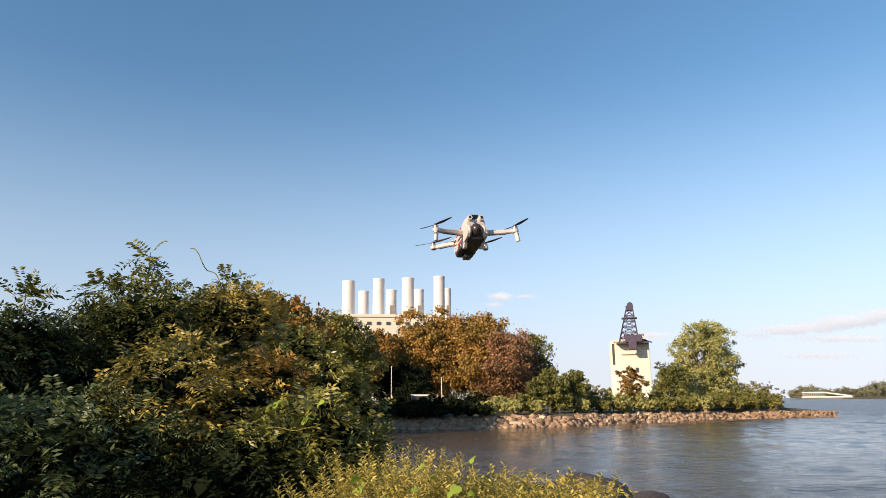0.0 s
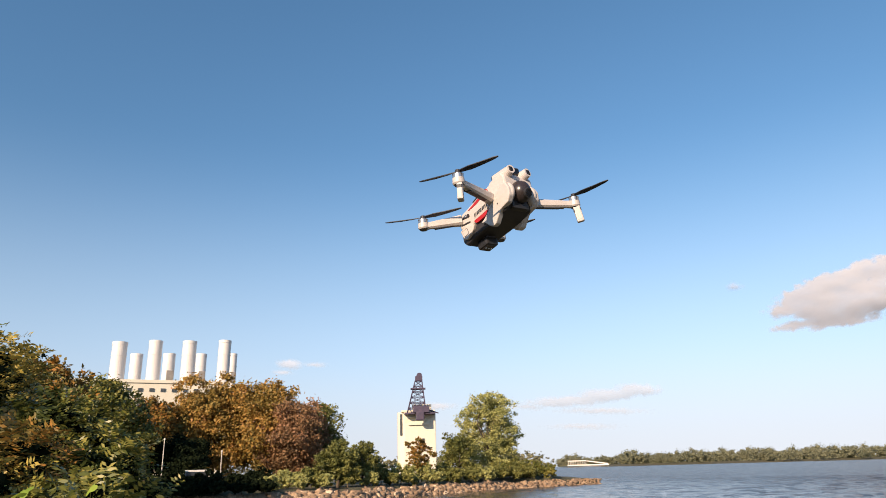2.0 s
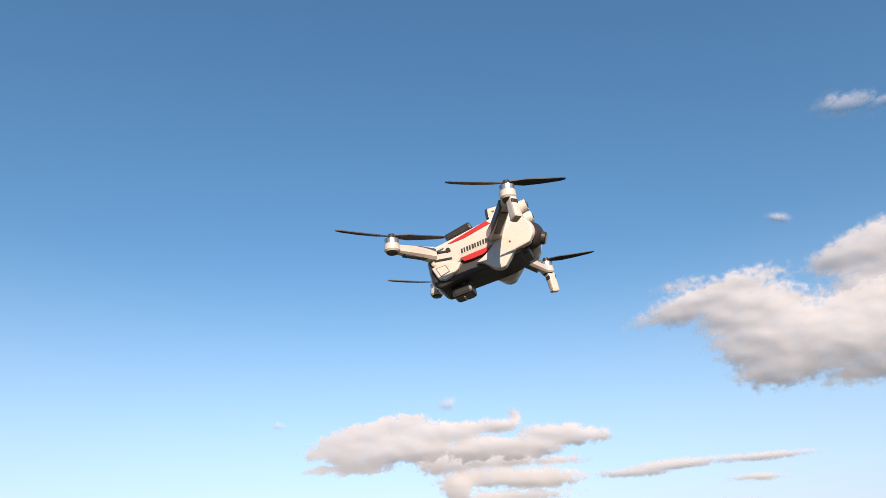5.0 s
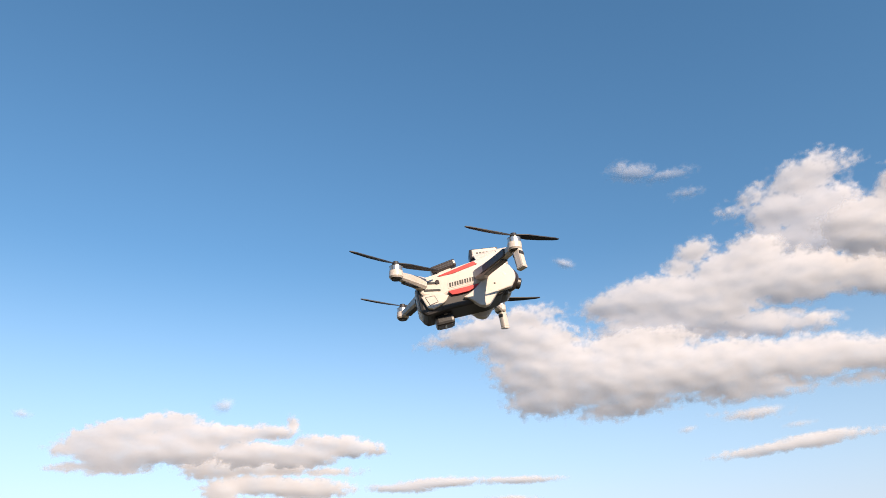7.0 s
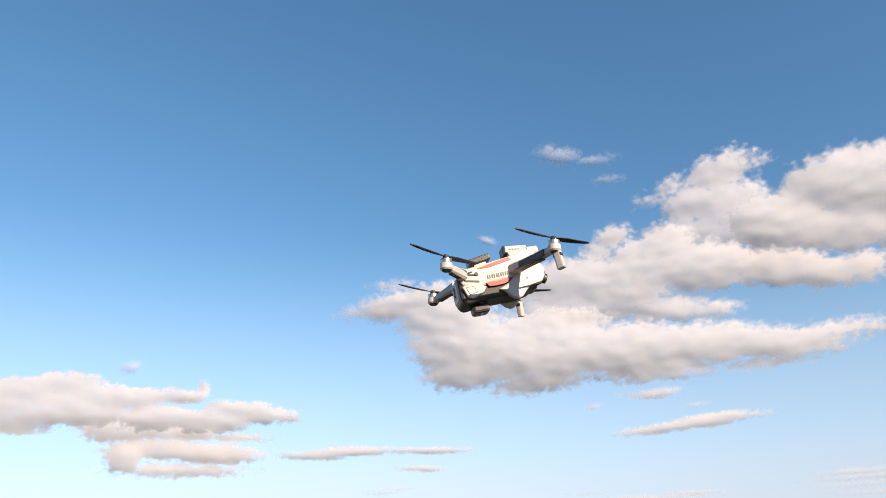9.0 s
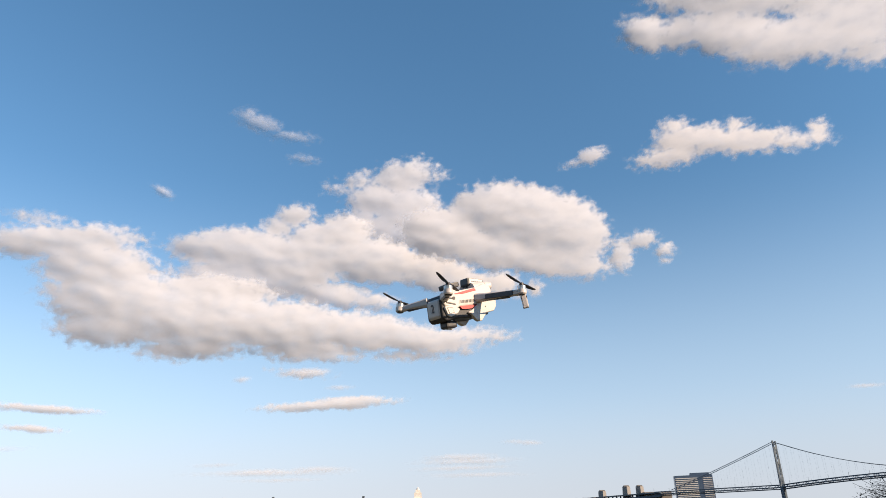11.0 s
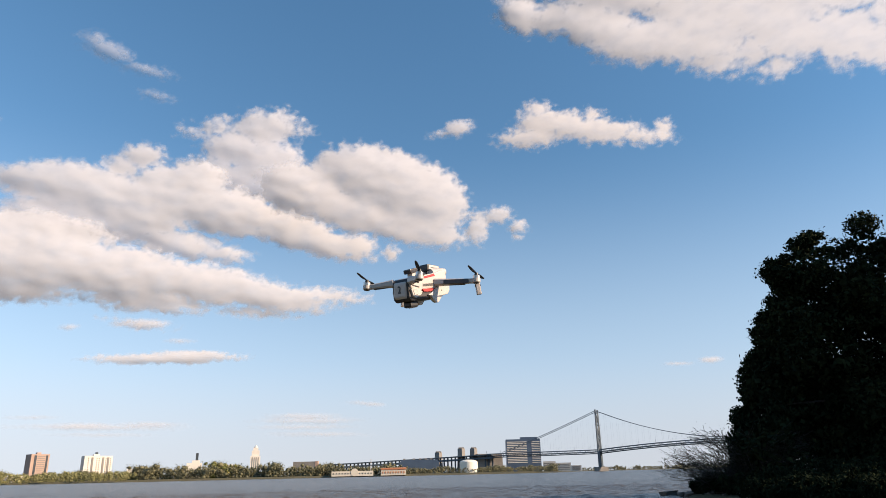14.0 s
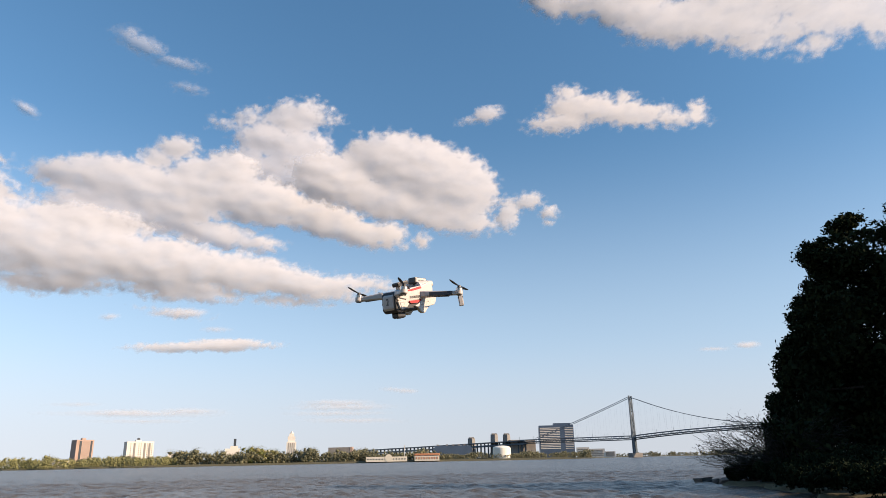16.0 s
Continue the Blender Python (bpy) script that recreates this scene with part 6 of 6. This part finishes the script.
    # anchorage and masonry pylons at the shore
    an = placed("anchorage", "grey granite bridge anchorage on the shore", "anchorage", 125.6, 1535, 2, 10)
    w = 1535 * math.tan(radians(2.0))
    slab("body", an, STONE, w, 34, el_z(1.42, 1535) - 2, 0, 0)
    for a, d, e in ((123.4, 1530, 1.97), (124.4, 1545, 1.95), (121.55, 1560, 1.70)):
        p = placed("pylon", "tall granite pylon of the bridge approach", "pylon", a, d, 2, 10, "pylons of the bridge approach")
        wd = d * math.tan(radians(0.5))
        part("shaft", tube(bmesh.new(), (0, 0, 0), (0, 0, el_z(e, d) - 4), wd * 0.75, wd * 0.58, 4), STONE, p)
        slab("cap", p, STONE, wd * 0.75, wd * 0.75, 2.2, 0, 0, el_z(e, d) - 4)
    # the long approach falling inland
    ap = thing("bridge_approach", "long steel approach viaduct sinking to the city", "viaduct")
    for i in range(16):
        f, g = i / 16, (i + 1) / 16
        azf, azg = 125.9 - 14.4 * f, 125.9 - 14.4 * g
        a = at(azf, 1515 + 60 * f, el_z(1.36 - 0.58 * f, 1515 + 60 * f))
        b = at(azg, 1515 + 60 * g, el_z(1.36 - 0.58 * g, 1515 + 60 * g))
        m = look((a + b) / 2, b)
        part("span", box(bmesh.new(), 30, 2.0, (b - a).length, Matrix.Translation((a + b) / 2) @ m.to_3x3().to_4x4()), BLUE_STEEL, ap)
        part("girder", box(bmesh.new(), 26, 3.4, (b - a).length * 0.98, Matrix.Translation((a + b) / 2 - Vector((0, 0, 6.5))) @ m.to_3x3().to_4x4()), BLUE_STEEL, ap)
        for k in range(3):
            c = a.lerp(b, k / 3)
            part("column", tube(bmesh.new(), (c.x, c.y, 0), (c.x, c.y, c.z), 2.0, 1.8, 6), BLUE_STEEL, ap)


bridge()

# ---------------------------------------------------------------- stones
def stone_mesh(seed, mat):
    rng = np.random.default_rng(seed)
    bm = bmesh.new()
    for k in range(8):
        for _ in range(2):
            v = np.array([1 if k & 1 else -1, 1 if k & 2 else -1, 1 if k & 4 else -1]) + rng.normal(size=3) * 0.28
            bm.verts.new(v * np.array([0.55, 0.40, 0.27]) * rng.uniform(0.75, 1.05))
    h = bmesh.ops.convex_hull(bm, input=bm.verts[:])
    bmesh.ops.delete(bm, geom=[g for g in h["geom_interior"] if isinstance(g, bmesh.types.BMVert)], context="VERTS")
    me = bpy.data.meshes.new("stone")
    bm.to_mesh(me)
    bm.free()
    me.materials.append(mat)
    return me


STONES = [stone_mesh(300 + i, ROCK) for i in range(8)]
DARKS = [stone_mesh(320 + i, DARK_ROCK) for i in range(4)]


def riprap():
    rng = np.random.default_rng(9)
    bank = thing("riprap", "tumbled reddish-brown riprap stones along the waterline", "riprap", kind="structure")
    V, F, base, made = [], [], 0, 0
    for i in range(4200):
        a = rng.uniform(-9, 29.6)
        sh = rng.uniform(-0.5, 1.7)
        d = table(FAR, min(a, 29.2)) + sh
        size = (0.20 + 0.62 * rng.random() ** 2.4) * (1.0 if a < 20 else 1.0 - 0.55 * (a - 20) / 9.6)
        z = land_height(a, d) + 0.10 * size
        m = Matrix.Translation(at(a, d, z)) @ Euler((rng.uniform(-0.5, 0.5), rng.uniform(-0.5, 0.5), rng.uniform(0, 6.28))).to_matrix().to_4x4() @ Matrix.Scale(size, 4)
        me = STONES[i % 8]
        if 5 < a < 20 and sh < 3.3 and made < 300:
            ob = new("stone", me)
            ob.parent = bank
            ob.matrix_basis = m
            made += 1
        else:
            co = np.array([m @ v.co for v in me.vertices])
            V.append(co)
            F += [[base + k for k in p.vertices] for p in me.polygons]
            base += len(co)
    rest = np_part("loose_stones", np.concatenate(V), [f for f in F if len(f) == 3], ROCK, bank)
    tagged(rest, kind="stuff")


riprap()


def boulder_mesh(seed):
    """A worn block with knocked-off corners."""
    bm = bmesh.new()
    bmesh.ops.create_cube(bm, size=1.0)
    bmesh.ops.subdivide_edges(bm, edges=bm.edges[:], cuts=7, use_grid_fill=True)
    for v in bm.verts:
        q = sum(abs(c * 2) ** 5 for c in v.co) ** 0.2
        v.co = v.co / max(q, 0.3) * 1.0
        v.co *= 1 + 0.16 * noise.noise(v.co * 2.0 + Vector((seed, 0, 0))) + 0.05 * noise.noise(v.co * 6.0 + Vector((0, seed, 0)))
    me = bpy.data.meshes.new("boulder")
    bm.to_mesh(me)
    bm.free()
    me.polygons.foreach_set("use_smooth", [True] * len(me.polygons))
    me.materials.append(DARK_ROCK)
    return me


BOULDERS = [boulder_mesh(3 + 5 * i) for i in range(3)]
for a, d, z, s in ((11.4, 8.6, 1.20, 0.82), (13.0, 9.8, 0.95, 0.6), (15.6, 11.0, 0.75, 0.75), (16.6, 11.4, 0.65, 0.6), (9.8, 9.4, 0.9, 0.9), (18.5, 11.6, 0.5, 0.7)):
    ob = tagged(new("boulder", BOULDERS[int(a * 3) % 3]), "dark wet boulder at the foot of the bank", "boulder", "boulders on the near bank")
    ob.matrix_basis = pose(*at(a, d, z), 10, 8, a * 37) @ Matrix.Scale(s, 4)
for i, (a, d, s) in enumerate(((138.7, 70, 1.6), (139.6, 69, 1.2), (140.4, 68, 1.8), (141.3, 67, 1.6), (142.3, 66.5, 1.9), (143.4, 66, 1.5), (139.1, 69.5, 0.9), (144.4, 61, 1.4), (145.6, 60, 1.2), (146.9, 59.5, 1.5), (148.2, 59, 1.3), (149.6, 58.8, 1.6), (151.0, 58.6, 1.3), (142.9, 63, 1.2))):
    ob = tagged(new("boulder", DARKS[i % 4]), "dark stone in shade at the point", "boulder", "boulders at the shaded point")
    ob.matrix_basis = pose(*at(a, d, 0.1), 5, 6, a * 37) @ Matrix.Scale(s * 0.7, 4)
